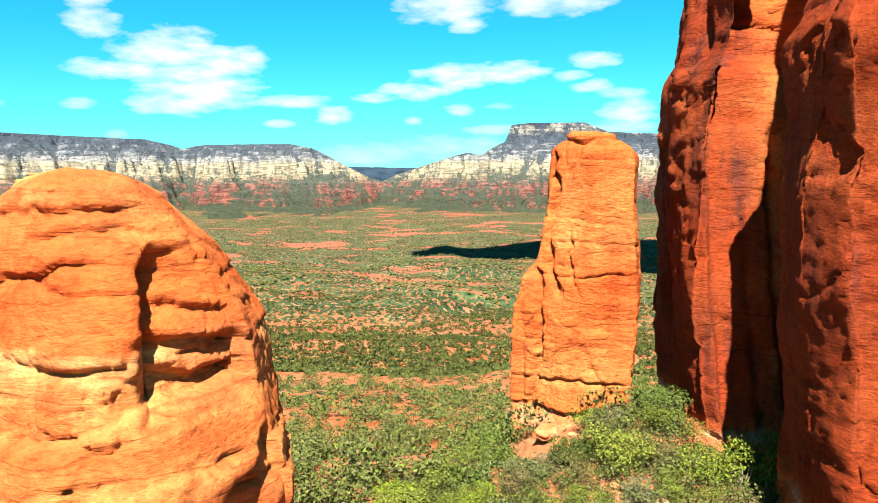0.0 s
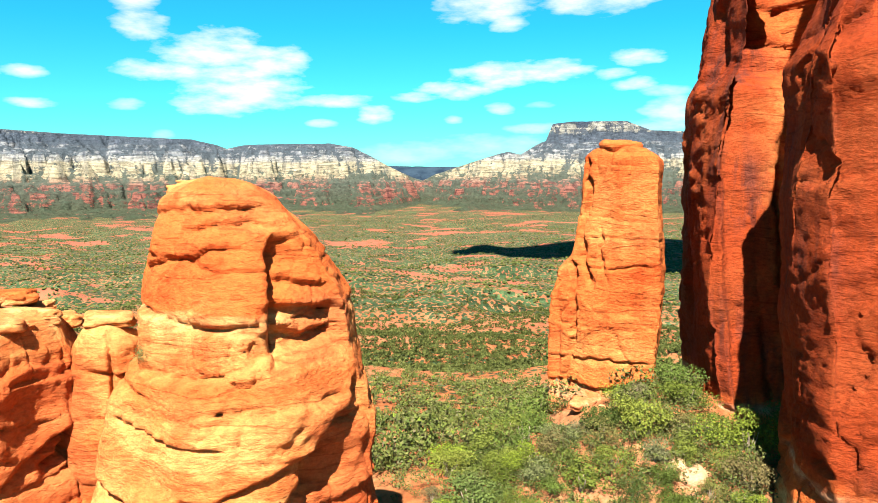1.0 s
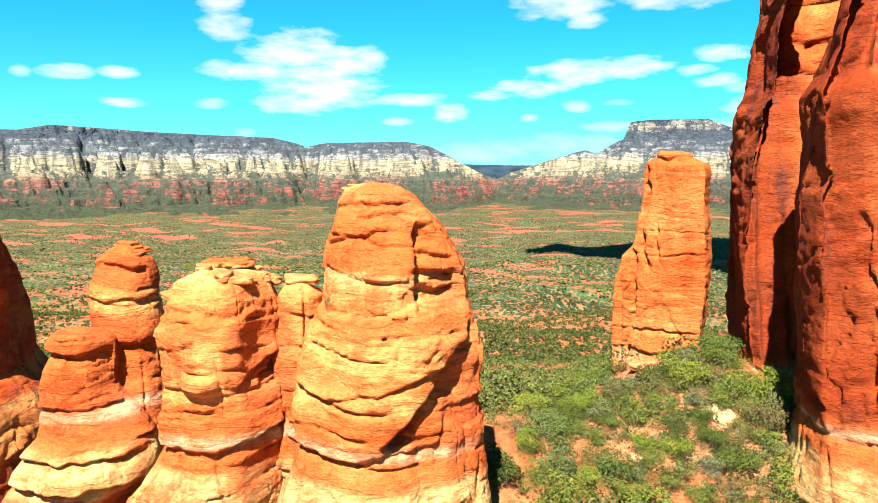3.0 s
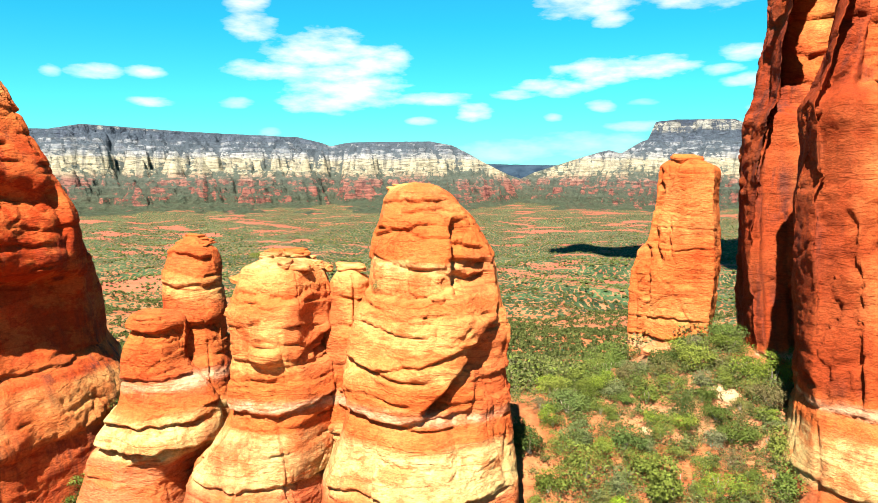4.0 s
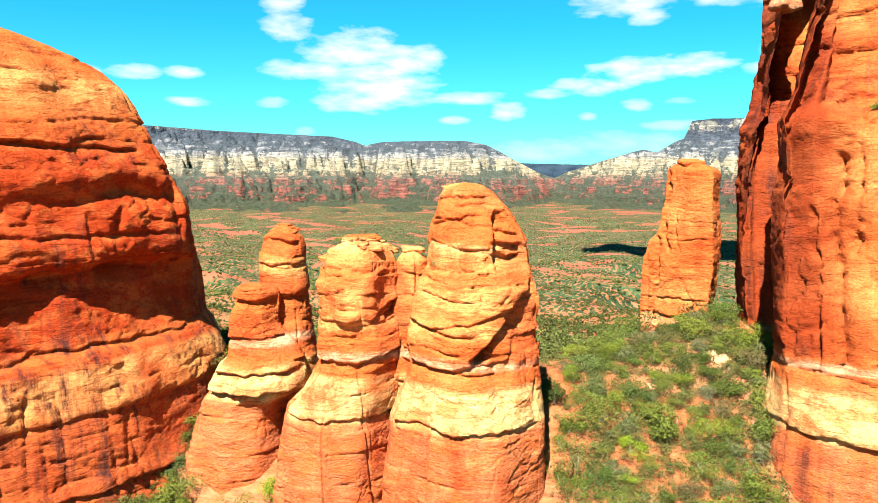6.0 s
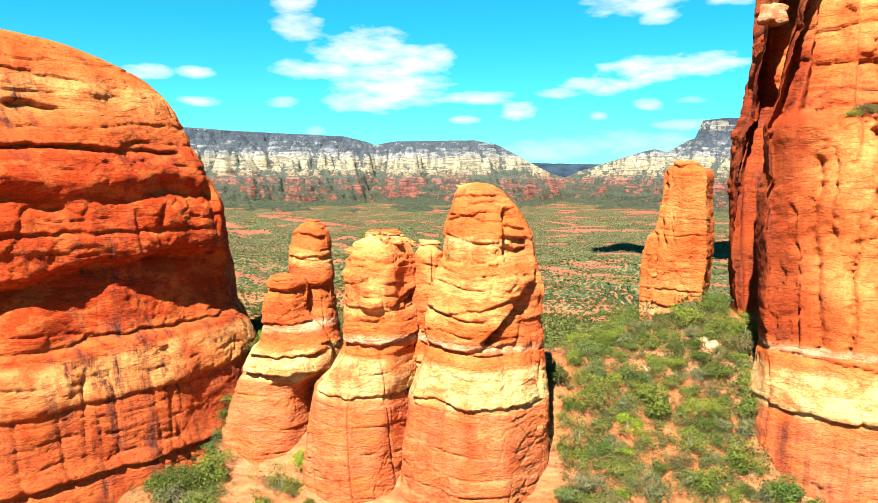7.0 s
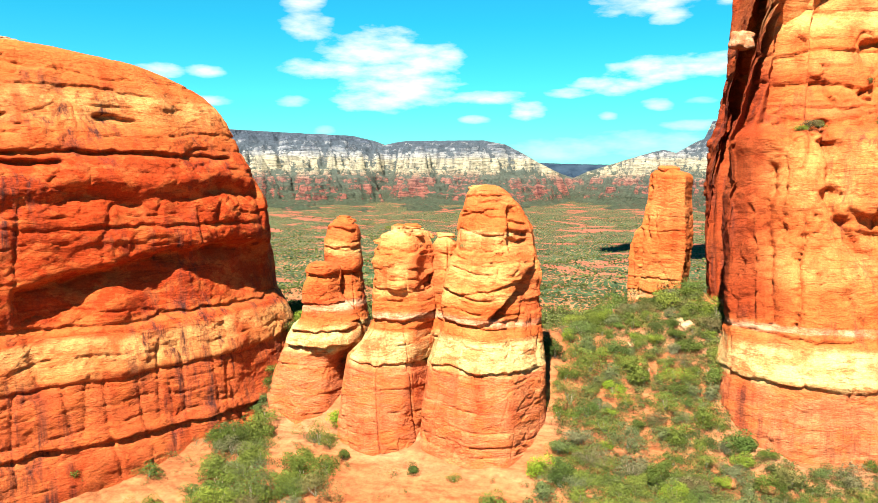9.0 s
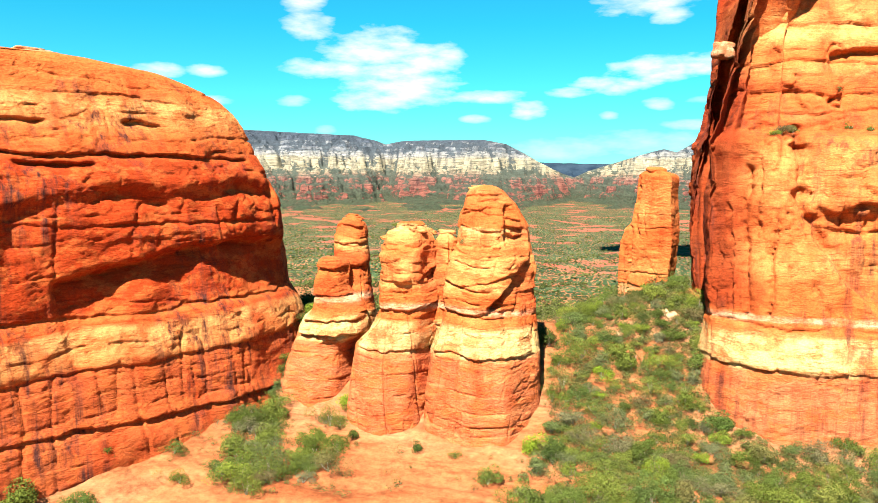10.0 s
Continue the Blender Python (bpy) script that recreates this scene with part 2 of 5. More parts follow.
TWIN_STONE = sandstone("twin spire sandstone", [(15, BRICK), (36.4, BRICK), (37.0, CREAM), (40.2, CREAM), (40.8, ORANGE), (42.4, RUST), (42.7, PINK), (43.2, PINK),
    (43.6, RUST), (47.2, ORANGE), (49.4, RUST), (49.9, AMBER), (51.2, AMBER), (51.7, ORANGE), (53.4, RUST), (56, ORANGE)], 0.2, None, 0.2)
NEEDLE_STONE = sandstone("needle sandstone", [(15, BRICK), (40, MID), (41.2, (0.40, 0.19, 0.09)), (42.6, (0.40, 0.21, 0.10)), (43.5, ORANGE), (45.5, MID), (50, ORANGE), (53, ORANGE), (55, MID), (60, ORANGE), (63, ORANGE)], 0.2)
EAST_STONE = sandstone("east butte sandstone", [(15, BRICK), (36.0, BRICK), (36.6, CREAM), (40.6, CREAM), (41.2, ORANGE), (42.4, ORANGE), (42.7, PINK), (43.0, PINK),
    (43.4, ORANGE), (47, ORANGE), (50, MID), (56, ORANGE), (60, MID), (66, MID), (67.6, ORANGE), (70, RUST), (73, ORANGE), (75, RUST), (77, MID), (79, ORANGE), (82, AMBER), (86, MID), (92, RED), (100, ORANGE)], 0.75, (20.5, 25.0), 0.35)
WEST_STONE = sandstone("west butte sandstone", [(15, BRICK), (24, RUST), (36.4, RUST), (37.0, MID), (40.0, AMBER), (41.0, AMBER), (41.6, RED), (43.0, ORANGE), (43.8, RED), (52, RED), (63, RED),
    (67, ORANGE), (69, MID), (71, AMBER), (73, ORANGE), (80, ORANGE)], 1.0, None, 0.15)


PALE = sandstone("pale ledge sandstone", [(15, (0.33, 0.18, 0.095)), (60, PINK)], 0.1)


def ground_material():
    m, nt, b = nodes_of("red earth and slickrock", 0.95)
    pos = nt.nodes.new("ShaderNodeNewGeometry").outputs["Position"]
    sep = nt.nodes.new("ShaderNodeSeparateXYZ")
    nt.links.new(pos, sep.inputs[0])
    big = add_noise(nt, add_map(nt, pos, (0.03, 0.03, 0.12)), 1.0, 6, 0.6)
    fine = add_noise(nt, add_map(nt, pos, (0.8, 0.8, 2.2)), 1.0, 6, 0.7)
    soil = add_ramp(nt, big, [(0.32, (0.190, 0.055, 0.019)), (0.5, (0.225, 0.080, 0.030)), (0.66, (0.245, 0.104, 0.048))])
    soil = add_mix(nt, 0.85, soil, add_ramp(nt, fine, [(0.3, 0.45), (0.7, 1.3)]), "MULTIPLY")
    streak = add_noise(nt, add_map(nt, pos, (0.05, 0.22, 0.8), (2, 9, 4)), 1.0, 8, 0.75)
    soil = add_mix(nt, 0.75, soil, add_ramp(nt, streak, [(0.38, (0.60, 0.48, 0.42)), (0.50, (1.0, 1.0, 1.0)), (0.62, (1.15, 1.25, 1.35))]), "MULTIPLY")
    low = nt.nodes.new("ShaderNodeMapRange")
    low.inputs["From Min"].default_value, low.inputs["From Max"].default_value = 250.0, 1300.0
    nt.links.new(sep.outputs[1], low.inputs["Value"])
    ruddy = add_ramp(nt, big, [(0.36, (0.120, 0.040, 0.021)), (0.50, (0.135, 0.062, 0.032)), (0.66, (0.150, 0.092, 0.046))])
    soil = add_mix(nt, low.outputs[0], soil, ruddy)
    # bare ledges of red rock in the valley
    bare = add_noise(nt, add_map(nt, pos, (0.0042, 0.011, 0.02), (3, 7, 2)), 1.0, 6, 0.65)
    far = nt.nodes.new("ShaderNodeMapRange")
    far.inputs["From Min"].default_value, far.inputs["From Max"].default_value = 120.0, 1500.0
    nt.links.new(sep.outputs[1], far.inputs["Value"])
    ledges = add_math(nt, "MULTIPLY", add_ramp(nt, bare, [(0.53, 0.0), (0.59, 1.0)]), low.outputs[0])
    soil = add_mix(nt, ledges, soil, add_ramp(nt, fine, [(0.3, (0.16, 0.032, 0.018)), (0.7, (0.25, 0.076, 0.048))]))
    # scrub too small to pick out one by one, denser far off
    region = add_noise(nt, add_map(nt, pos, (0.004, 0.009, 0.004)), 1.0, 7, 0.7)
    cover = add_math(nt, "ADD", add_math(nt, "MULTIPLY", add_math(nt, "SUBTRACT", region, 0.53), 1.4), add_math(nt, "MULTIPLY", far.outputs[0], 0.52))
    cover = add_math(nt, "SUBTRACT", cover, add_math(nt, "MULTIPLY", ledges, 0.50))
    cover = add_math(nt, "MAXIMUM", add_math(nt, "MINIMUM", cover, 0.30), -0.2)
    scrub = None
    for size, wide in ((0.24, 0.19), (0.14, 0.17)):
        v = nt.nodes.new("ShaderNodeTexVoronoi")
        v.voronoi_dimensions = "2D"
        v.inputs["Scale"].default_value = size
        nt.links.new(add_map(nt, pos, (1, 0.8, 1), (size * 90, size * 70, 0)), v.inputs["Vector"])
        dot = add_math(nt, "SUBTRACT", add_math(nt, "ADD", cover, wide), v.outputs["Distance"])
        dot = add_ramp(nt, add_math(nt, "ADD", dot, add_math(nt, "MULTIPLY", add_math(nt, "SUBTRACT", fine, 0.5), 0.3)), [(0.0, 0.0), (0.07, 1.0)])
        scrub = dot if scrub is None else add_math(nt, "MAXIMUM", scrub, dot)
    near = nt.nodes.new("ShaderNodeMapRange")
    near.inputs["From Min"].default_value, near.inputs["From Max"].default_value = 60.0, 130.0
    nt.links.new(sep.outputs[1], near.inputs["Value"])
    scrub = add_math(nt, "MULTIPLY", scrub, near.outputs[0])
    leaf = add_ramp(nt, add_noise(nt, pos, 0.12, 6, 0.85), [(0.36, (0.009, 0.018, 0.008)), (0.50, (0.022, 0.038, 0.015)), (0.64, (0.044, 0.066, 0.028))])
    leaf = add_mix(nt, 0.85, leaf, add_ramp(nt, add_noise(nt, add_map(nt, pos, (0.012, 0.03, 0.02), (5, 1, 3)), 1.0, 7, 0.8), [(0.38, 0.4), (0.5, 0.9), (0.62, 1.6)]), "MULTIPLY")
    nt.links.new(add_mix(nt, scrub, soil, leaf), b.inputs["Base Color"])
    c = add_bump(nt, b, fine, 0.35, 0.7)
    add_bump(nt, b, add_noise(nt, pos, 5.0, 5, 0.7), 0.06, 0.6, c)
    return m


def mesa_material():
    m, nt, b = nodes_of("banded mesa rock", 0.95)
    pos = nt.nodes.new("ShaderNodeNewGeometry").outputs["Position"]
    at = nt.nodes.new("ShaderNodeAttribute")
    at.attribute_name = "strata"
    wob = add_noise(nt, add_map(nt, pos, (0.004, 0.004, 0.009)), 1.0, 5, 0.6)
    s = add_math(nt, "ADD", at.outputs["Fac"], add_math(nt, "MULTIPLY", add_math(nt, "SUBTRACT", wob, 0.5), 0.07))
    col = add_ramp(nt, s, [((z + 135) / 500, c) for z, c in [(-120, (0.12, 0.060, 0.040)), (-80, (0.20, 0.074, 0.054)), (-20, (0.215, 0.078, 0.060)), (40, (0.225, 0.105, 0.082)), (62, (0.28, 0.195, 0.135)),
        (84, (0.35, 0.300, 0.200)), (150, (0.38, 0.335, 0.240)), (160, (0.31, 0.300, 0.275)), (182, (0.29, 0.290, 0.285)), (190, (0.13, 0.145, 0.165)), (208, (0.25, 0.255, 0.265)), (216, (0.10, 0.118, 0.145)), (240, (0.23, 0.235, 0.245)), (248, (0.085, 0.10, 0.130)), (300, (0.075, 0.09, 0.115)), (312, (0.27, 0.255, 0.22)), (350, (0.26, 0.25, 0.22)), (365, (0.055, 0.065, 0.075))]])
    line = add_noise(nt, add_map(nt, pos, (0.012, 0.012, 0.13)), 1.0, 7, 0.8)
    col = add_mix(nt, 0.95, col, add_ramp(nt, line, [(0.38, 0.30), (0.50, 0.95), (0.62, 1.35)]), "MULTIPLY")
    # upright bluish streaks: mineral stain, with the shade between buttresses painted in
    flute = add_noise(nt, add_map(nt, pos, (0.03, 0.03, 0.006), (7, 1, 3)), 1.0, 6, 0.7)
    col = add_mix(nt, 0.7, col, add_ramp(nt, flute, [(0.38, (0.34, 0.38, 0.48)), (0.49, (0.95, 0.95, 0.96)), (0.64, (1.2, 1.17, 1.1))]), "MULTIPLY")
    up = nt.nodes.new("ShaderNodeNewGeometry")
    sn = nt.nodes.new("ShaderNodeSeparateXYZ")
    nt.links.new(up.outputs["Normal"], sn.inputs[0])
    blot = add_noise(nt, add_map(nt, pos, (0.05, 0.05, 0.09)), 1.0, 6, 0.8)
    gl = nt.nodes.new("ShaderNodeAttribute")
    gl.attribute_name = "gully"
    wide = add_noise(nt, add_map(nt, pos, (0.006, 0.006, 0.02)), 1.0, 5, 0.7)
    tufts = add_noise(nt, add_map(nt, pos, (0.022, 0.022, 0.05), (5, 5, 5)), 1.0, 7, 0.8)
    veg = add_math(nt, "ADD", add_math(nt, "MULTIPLY", sn.outputs[2], 0.55), add_math(nt, "MULTIPLY", add_math(nt, "SUBTRACT", tufts, 0.5), 2.6))
    # growth in the gullies, its dark colour also standing in for their shaded sides
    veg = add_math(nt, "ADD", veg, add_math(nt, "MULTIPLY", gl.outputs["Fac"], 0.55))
    veg = add_math(nt, "ADD", veg, add_math(nt, "MULTIPLY", add_math(nt, "SUBTRACT", wide, 0.5), 1.4))
    floor_ = add_ramp(nt, at.outputs["Fac"], [(0.02, 0.45), (0.16, 0.26), (0.36, 0.16), (0.42, 0.20), (0.46, 0.04), (0.58, 0.04), (0.66, 0.22), (0.80, 0.26), (1.0, 0.15)])
    veg = add_math(nt, "ADD", veg, floor_)
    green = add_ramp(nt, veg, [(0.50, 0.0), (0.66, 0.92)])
    # colour of the growth, turned bluish to paint in distance haze
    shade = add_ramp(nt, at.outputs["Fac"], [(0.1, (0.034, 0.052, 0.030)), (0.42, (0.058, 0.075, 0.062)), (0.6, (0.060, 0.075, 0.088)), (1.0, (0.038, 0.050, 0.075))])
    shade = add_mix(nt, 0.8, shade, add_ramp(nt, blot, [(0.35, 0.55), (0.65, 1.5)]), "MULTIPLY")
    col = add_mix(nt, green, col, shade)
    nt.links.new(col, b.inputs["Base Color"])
    add_bump(nt, b, add_noise(nt, add_map(nt, pos, (0.05, 0.05, 0.12)), 1.0, 7, 0.7), 38.0, 1.0)
    return m


def leaf_material(name, island=False, tones=None):
    m, nt, b = nodes_of(name, 0.75)
    if island:
        rnd = nt.nodes.new("ShaderNodeNewGeometry").outputs["Random Per Island"]
    else:
        rnd = nt.nodes.new("ShaderNodeObjectInfo").outputs["Random"]
    tone = add_ramp(nt, rnd, tones or [(0.0, (0.029, 0.043, 0.009)), (0.2, (0.057, 0.072, 0.010)), (0.4, (0.086, 0.100, 0.017)), (0.55, (0.045, 0.069, 0.013)), (0.7, (0.095, 0.093, 0.045)), (0.8, (0.076, 0.057, 0.024)), (1.0, (0.103, 0.142, 0.010))])
    pos = nt.nodes.new("ShaderNodeNewGeometry").outputs["Position"]
    col = add_mix(nt, 0.8, tone, add_ramp(nt, add_noise(nt, pos, 1.7, 4), [(0.3, 0.55), (0.7, 1.5)]), "MULTIPLY")
    nt.links.new(col, b.inputs["Base Color"])
    return m


FOREST, fnt, fbs = nodes_of("dark pine forest", 0.95)
fpos = fnt.nodes.new("ShaderNodeNewGeometry").outputs["Position"]
fnt.links.new(add_ramp(fnt, add_noise(fnt, add_map(fnt, fpos, (0.014, 0.014, 0.036)), 1.0, 6, 0.7), [(0.35, (0.007, 0.014, 0.025)), (0.65, (0.018, 0.031, 0.047))]), fbs.inputs["Base Color"])
GROUND = ground_material()
MESA = mesa_material()
LEAF = leaf_material("shrub leaves")
LEAVES_FAR = leaf_material("slope scrub leaves", True, [(0.0, (0.028, 0.040, 0.009)), (0.3, (0.058, 0.071, 0.014)), (0.55, (0.083, 0.083, 0.025)), (0.72, (0.037, 0.052, 0.012)), (0.86, (0.087, 0.074, 0.040)), (1.0, (0.074, 0.102, 0.011))])
LEAVES_VALLEY = leaf_material("valley juniper leaves", True, [(0.0, (0.020, 0.027, 0.006)), (0.5, (0.040, 0.048, 0.011)), (1.0, (0.068, 0.070, 0.020))])
BARK, bnt, bbs = nodes_of("grey juniper bark", 0.95)
bpos = bnt.nodes.new("ShaderNodeNewGeometry").outputs["Position"]
bnt.links.new(add_ramp(bnt, add_noise(bnt, add_map(bnt, bpos, (9, 9, 2)), 1.0), [(0.3, (0.10, 0.07, 0.05)), (0.7, (0.30, 0.24, 0.18))]), bbs.inputs["Base Color"])
VAPOUR, _, vbs = nodes_of("cloud vapour", 1.0)
vbs.inputs["Base Color"].default_value = (0.95, 0.95, 0.95, 1)


# ---- ground ----
def ground_height(x, y):
    """Height of the land at plan points: a saddle between the buttes, falling to the valley floor."""
    x, y = np.asarray(x, float), np.asarray(y, float)
    south = np.interp(y, [-600, -200, -60, -20, 8, 18, 23, 30, 37, 43, 49, 56], [-110, -60, 4, 17, 21.5, 23.6, 25.3, 31, 36.5, 41, 44, 49])
    crest = np.interp(x, [-120, -60, -40, -10, 0, 8, 15, 30], [44, 39, 36.5, 36.5, 38.5, 42.5, 44.5, 46])
    d = np.hypot(x * 0.55, y)
    north = np.interp(np.where(y > 30, d, 0), [0, 46, 52, 62, 100, 200, 410, 700, 1000, 1500, 2600, 3500, 5200], [70, 43, 40, 36.5, 25, 2, -45, -67, -85, -98, -100, -86, -70])
    north = north + 6.5 * np.exp(-((x - 13) / 7) ** 2 - ((y - 54) / 9) ** 2)
    k = 1.4
    z = -k * np.log(np.exp(-south / k) + np.exp(-crest / k) + np.exp(-north / k))
    wall = np.clip((x + 64.4) * 0.885 - (y + 8.2) * 0.466, 0, 60)
    z = z + 4.2 * np.exp(-wall / 6.0) * np.clip((y + 45) / 20, 0, 1) * np.clip((24 - y) / 10, 0, 1)
    flat = np.zeros_like(x)
    p = np.stack([x, y, flat], -1)
    far = np.clip((d - 150) / 700, 0, 1) * (y > 0)
    z = z + far * 20 * fbm(p * 0.0021, 4, 3) * np.clip((4200 - d) / 1500, 0.15, 1)
    n = fbm(p * np.array([0.0045, 0.007, 1]), 3, 11)
    z = z + far * 7 * np.tanh(n * 7) * np.clip((2600 - d) / 1500, 0.2, 1)
    mid = np.clip((d - 60) / 120, 0, 1) * (y > 0)
    z = z + mid * 4.5 * fbm(p * 0.014, 3, 5)
    shelf = np.clip((30 - y) / 8, 0, 1) * np.clip((y + 60) / 20, 0, 1)
    z = z + shelf * 0.40 * np.tanh(5 * fbm(p * np.array([0.05, 0.16, 1]), 2, 14))
    z = z + 0.55 * fbm(p * 0.13, 3, 6) + 0.10 * fbm(p * 0.7, 2, 7)
    return z


def build_ground():
    c = np.array([0.0, -60.0])
    r = [0.01, 8, 20, 35, 50]
    while r[-1] < 190:
        r.append(r[-1] + 0.62)
    while r[-1] < 5600:
        r.append(r[-1] * 1.021)
    a = np.concatenate([np.arange(-46, 34, 0.23), np.arange(34, 314, 6.0)])
    R, A = np.meshgrid(r, np.radians(a), indexing="ij")
    x, y = c[0] + R * np.sin(A), c[1] + R * np.cos(A)
    z = ground_height(x.ravel(), y.ravel())
    me = mesh_of("ground", np.stack([x.ravel(), y.ravel(), z], -1), grid_faces(len(r), len(a), True)[:, ::-1], True, GROUND)
    tagged(new("ground", me), "red sandy earth and pale slickrock falling to a scrubby valley", "ground", kind="structure")


build_ground()


# ---- rock ----
def resample(foot, nu, round_m, focus):
    """Closed outline, evenly stepped but for a coarser back; corners rounded by about round_m metres."""
    q = np.asarray(foot, float)
    seg = np.roll(q, -1, 0) - q
    ln = np.hypot(*seg.T)
    cum = np.concatenate([[0], np.cumsum(ln)])
    ring = np.vstack([q, q[:1]])
    n0 = 1600
    s = np.linspace(0, cum[-1], n0, endpoint=False)
    out = np.stack([np.interp(s, cum, ring[:, i]) for i in (0, 1)], -1)
    out = smooth_rows(out, round_m / cum[-1] * n0, True)
    t = np.roll(out, -1, 0) - np.roll(out, 1, 0)
    nrm = np.stack([t[:, 1], -t[:, 0]], -1)
    nrm /= np.linalg.norm(nrm, axis=1)[:, None]
    w = np.where(nrm @ np.asarray(focus) > -0.25, 1.0, 0.18)
    w = smooth_rows(w, 12, True)
    cw = np.concatenate([[0], np.cumsum(w)])
    pick = np.interp(np.linspace(0, cw[-1], nu, endpoint=False), cw, np.arange(n0 + 1))
    both = np.hstack([out, nrm])
    both = np.vstack([both, both[:1]])
    res = np.stack([np.interp(pick, np.arange(n0 + 1), both[:, i]) for i in range(4)], -1)
    return res[:, :2], res[:, 2:] / np.linalg.norm(res[:, 2:], axis=1)[:, None]


def cells(p, seed):
    """Irregular blocks: distance to the nearest block edge and each block's own random number."""
    base = np.floor(p).astype(np.int64)
    f1 = np.full(len(p), 9.0)
    f2 = np.full(len(p), 9.0)
    own = np.zeros(len(p))
    for dx in (-1, 0, 1):
        for dy in (-1, 0, 1):
            for dz in (-1, 0, 1):
                c = base + np.array([dx, dy, dz])
                h = PERM[(c[:, 0] + seed) & 511]
                h = PERM[(h + c[:, 1]) & 511]
                h = PERM[(h + c[:, 2]) & 511]
                q = c + 0.5 + 0.36 * GRAD[h]
                d = np.sqrt(((p - q) ** 2).sum(1))
                near = d < f1
                f2 = np.where(near, f1, np.minimum(f2, d))
                own = np.where(near, h / 511.0, own)
                f1 = np.where(near, d, f1)
    return f2 - f1, own


def bedding(P, zz, seed, thick, step, notch):
    """Rounded beds of uneven thickness, each standing out by its own amount along its run, with a notch between them."""
    rr = np.random.RandomState(seed + 900)
    b = 5 + np.cumsum(thick * rr.uniform(0.45, 1.65, int(130 / thick)))
    i = np.clip(np.searchsorted(b, zz) - 1, 0, len(b) - 2)
    f = (zz - b[i]) / (b[i + 1] - b[i])
    run = pn(np.stack([P[:, 0] * 0.16, P[:, 1] * 0.16, i * 5.37], -1), seed)
    edge = np.minimum(f, 1 - f) * (b[i + 1] - b[i])
    crack = np.exp(-(edge / (0.06 + 0.03 * thick)) ** 2)
    show = np.clip(0.05 + 2.2 * fbm(np.stack([P[:, 0] * 0.3, P[:, 1] * 0.3, i * 3.1 + 0.5], -1), 2, seed + 1), 0, 1)
    return step * (1.5 * run - 0.25 * show * np.abs(2 * f - 1) ** 3) - notch * crack * show


def weather(P, N, seed, big=0.8, beds=0.35, joints=0.4, ledge=0.45, fine=1.0, blocks=((0.28, 0.55, 0.55),), thick=2.4):
    """Metres by which the stone stands out (+) or is worn back (-) along its outward normal."""
    warp = 1.3 * pn(scaled(P, 0.06, 0.05), seed) + 0.6 * pn(scaled(P, 0.16, 0.12), seed + 19)
    zz = P.copy()
    zz[:, 2] += warp
    d = big * fbm(scaled(P, 0.11, 0.11), 2, seed + 1)
    d += bedding(P, zz[:, 2], seed + 2, thick, ledge, beds)
    # cross-bedding: thinner beds that dip, in places only
    dip = zz[:, 2] + 0.16 * P[:, 0] * np.tanh(2 * pn(scaled(P, 0.05, 0.10), seed + 18))
    thin = np.clip(0.1 + 1.7 * pn(scaled(P, 0.09, 0.16), seed + 20), 0, 1)
    d += thin * bedding(P, dip, seed + 4, 0.3 * thick, 0.32 * ledge, 0.45 * beds)
    wob = 0.30 * np.stack([pn(scaled(P, 0.3, 0.5), seed + 21), pn(scaled(P, 0.3, 0.5), seed + 22), pn(scaled(P, 0.3, 0.5), seed + 23)], -1)
    for k, (bxy, bz, amt) in enumerate(blocks):
        edge, own = cells(scaled(zz, bxy, bz) + wob, 31 * seed + k)
        show = np.clip(0.15 + 1.7 * pn(scaled(P, 0.10, 0.13), seed + 24 + k), 0, 1)
        d += amt * show * ((own - 0.5) * np.clip(edge / 0.09, 0, 1) - 0.35 * np.exp(-(edge / 0.03) ** 2))
    m2 = np.clip(0.2 + 1.7 * pn(scaled(P, 0.10, 0.12), seed + 8), 0, 1)
    d -= joints * groove(pn(scaled(P, 0.16, 0.018), seed + 9), 0.025) * m2
    d -= 0.5 * joints * groove(pn(scaled(P, 0.42, 0.06), seed + 10), 0.04) * np.clip(0.1 + 1.5 * pn(scaled(P, 0.2, 0.25), seed + 12), 0, 1)
    d += fine * (0.13 * fbm(scaled(P, 0.42, 0.6), 3, seed + 13) + 0.05 * fbm(scaled(P, 1.7, 3.2), 2, seed + 16))
    return d


def clefts_of(P, N, clefts, seed):
    """Single cracks and overhangs. Each: face ('x' looks south, 'y' looks east), run ('h' level or 'v' upright), points (along, z), depth, width, reach."""
    d = np.zeros(len(P))
    wob = 0.28 * fbm(scaled(P, 0.5, 0.7), 3, seed + 40) + 0.45 * pn(scaled(P, 0.2, 0.3), seed + 43)
    deep = np.clip(0.95 + 0.8 * pn(scaled(P, 0.16, 0.2), seed + 46), 0.2, 1.5)
    for face, run, pts, depth, width, reach in clefts:
        along = P[:, 0] if face == "x" else P[:, 1]
        sel = np.nonzero((N[:, 1] < -0.12) if face == "x" else (N[:, 0] > 0.12))[0]
        q = np.asarray(pts, float)
        a, z = along[sel], P[sel, 2]
        u, w = (a, z) if run == "h" else (z, a)
        k = 0 if run == "h" else 1
        q = q[np.argsort(q[:, k])]
        s = np.interp(u, q[:, k], q[:, 1 - k]) - w + wob[sel]
        end = np.clip(np.minimum(u - q[0, k] + 0.8, q[-1, k] - u + 0.8) / 0.9, 0, 1)
        f = np.exp(-(s / width) ** 2)
        if reach > 0:
            f = np.where(s > 0, np.maximum(f, np.exp(-s / reach)), f)
        elif reach < 0:
            f = np.where(s < 0, np.maximum(f, np.exp(s / -reach)), f)
        d[sel] -= depth * f * end * deep[sel]
    return d


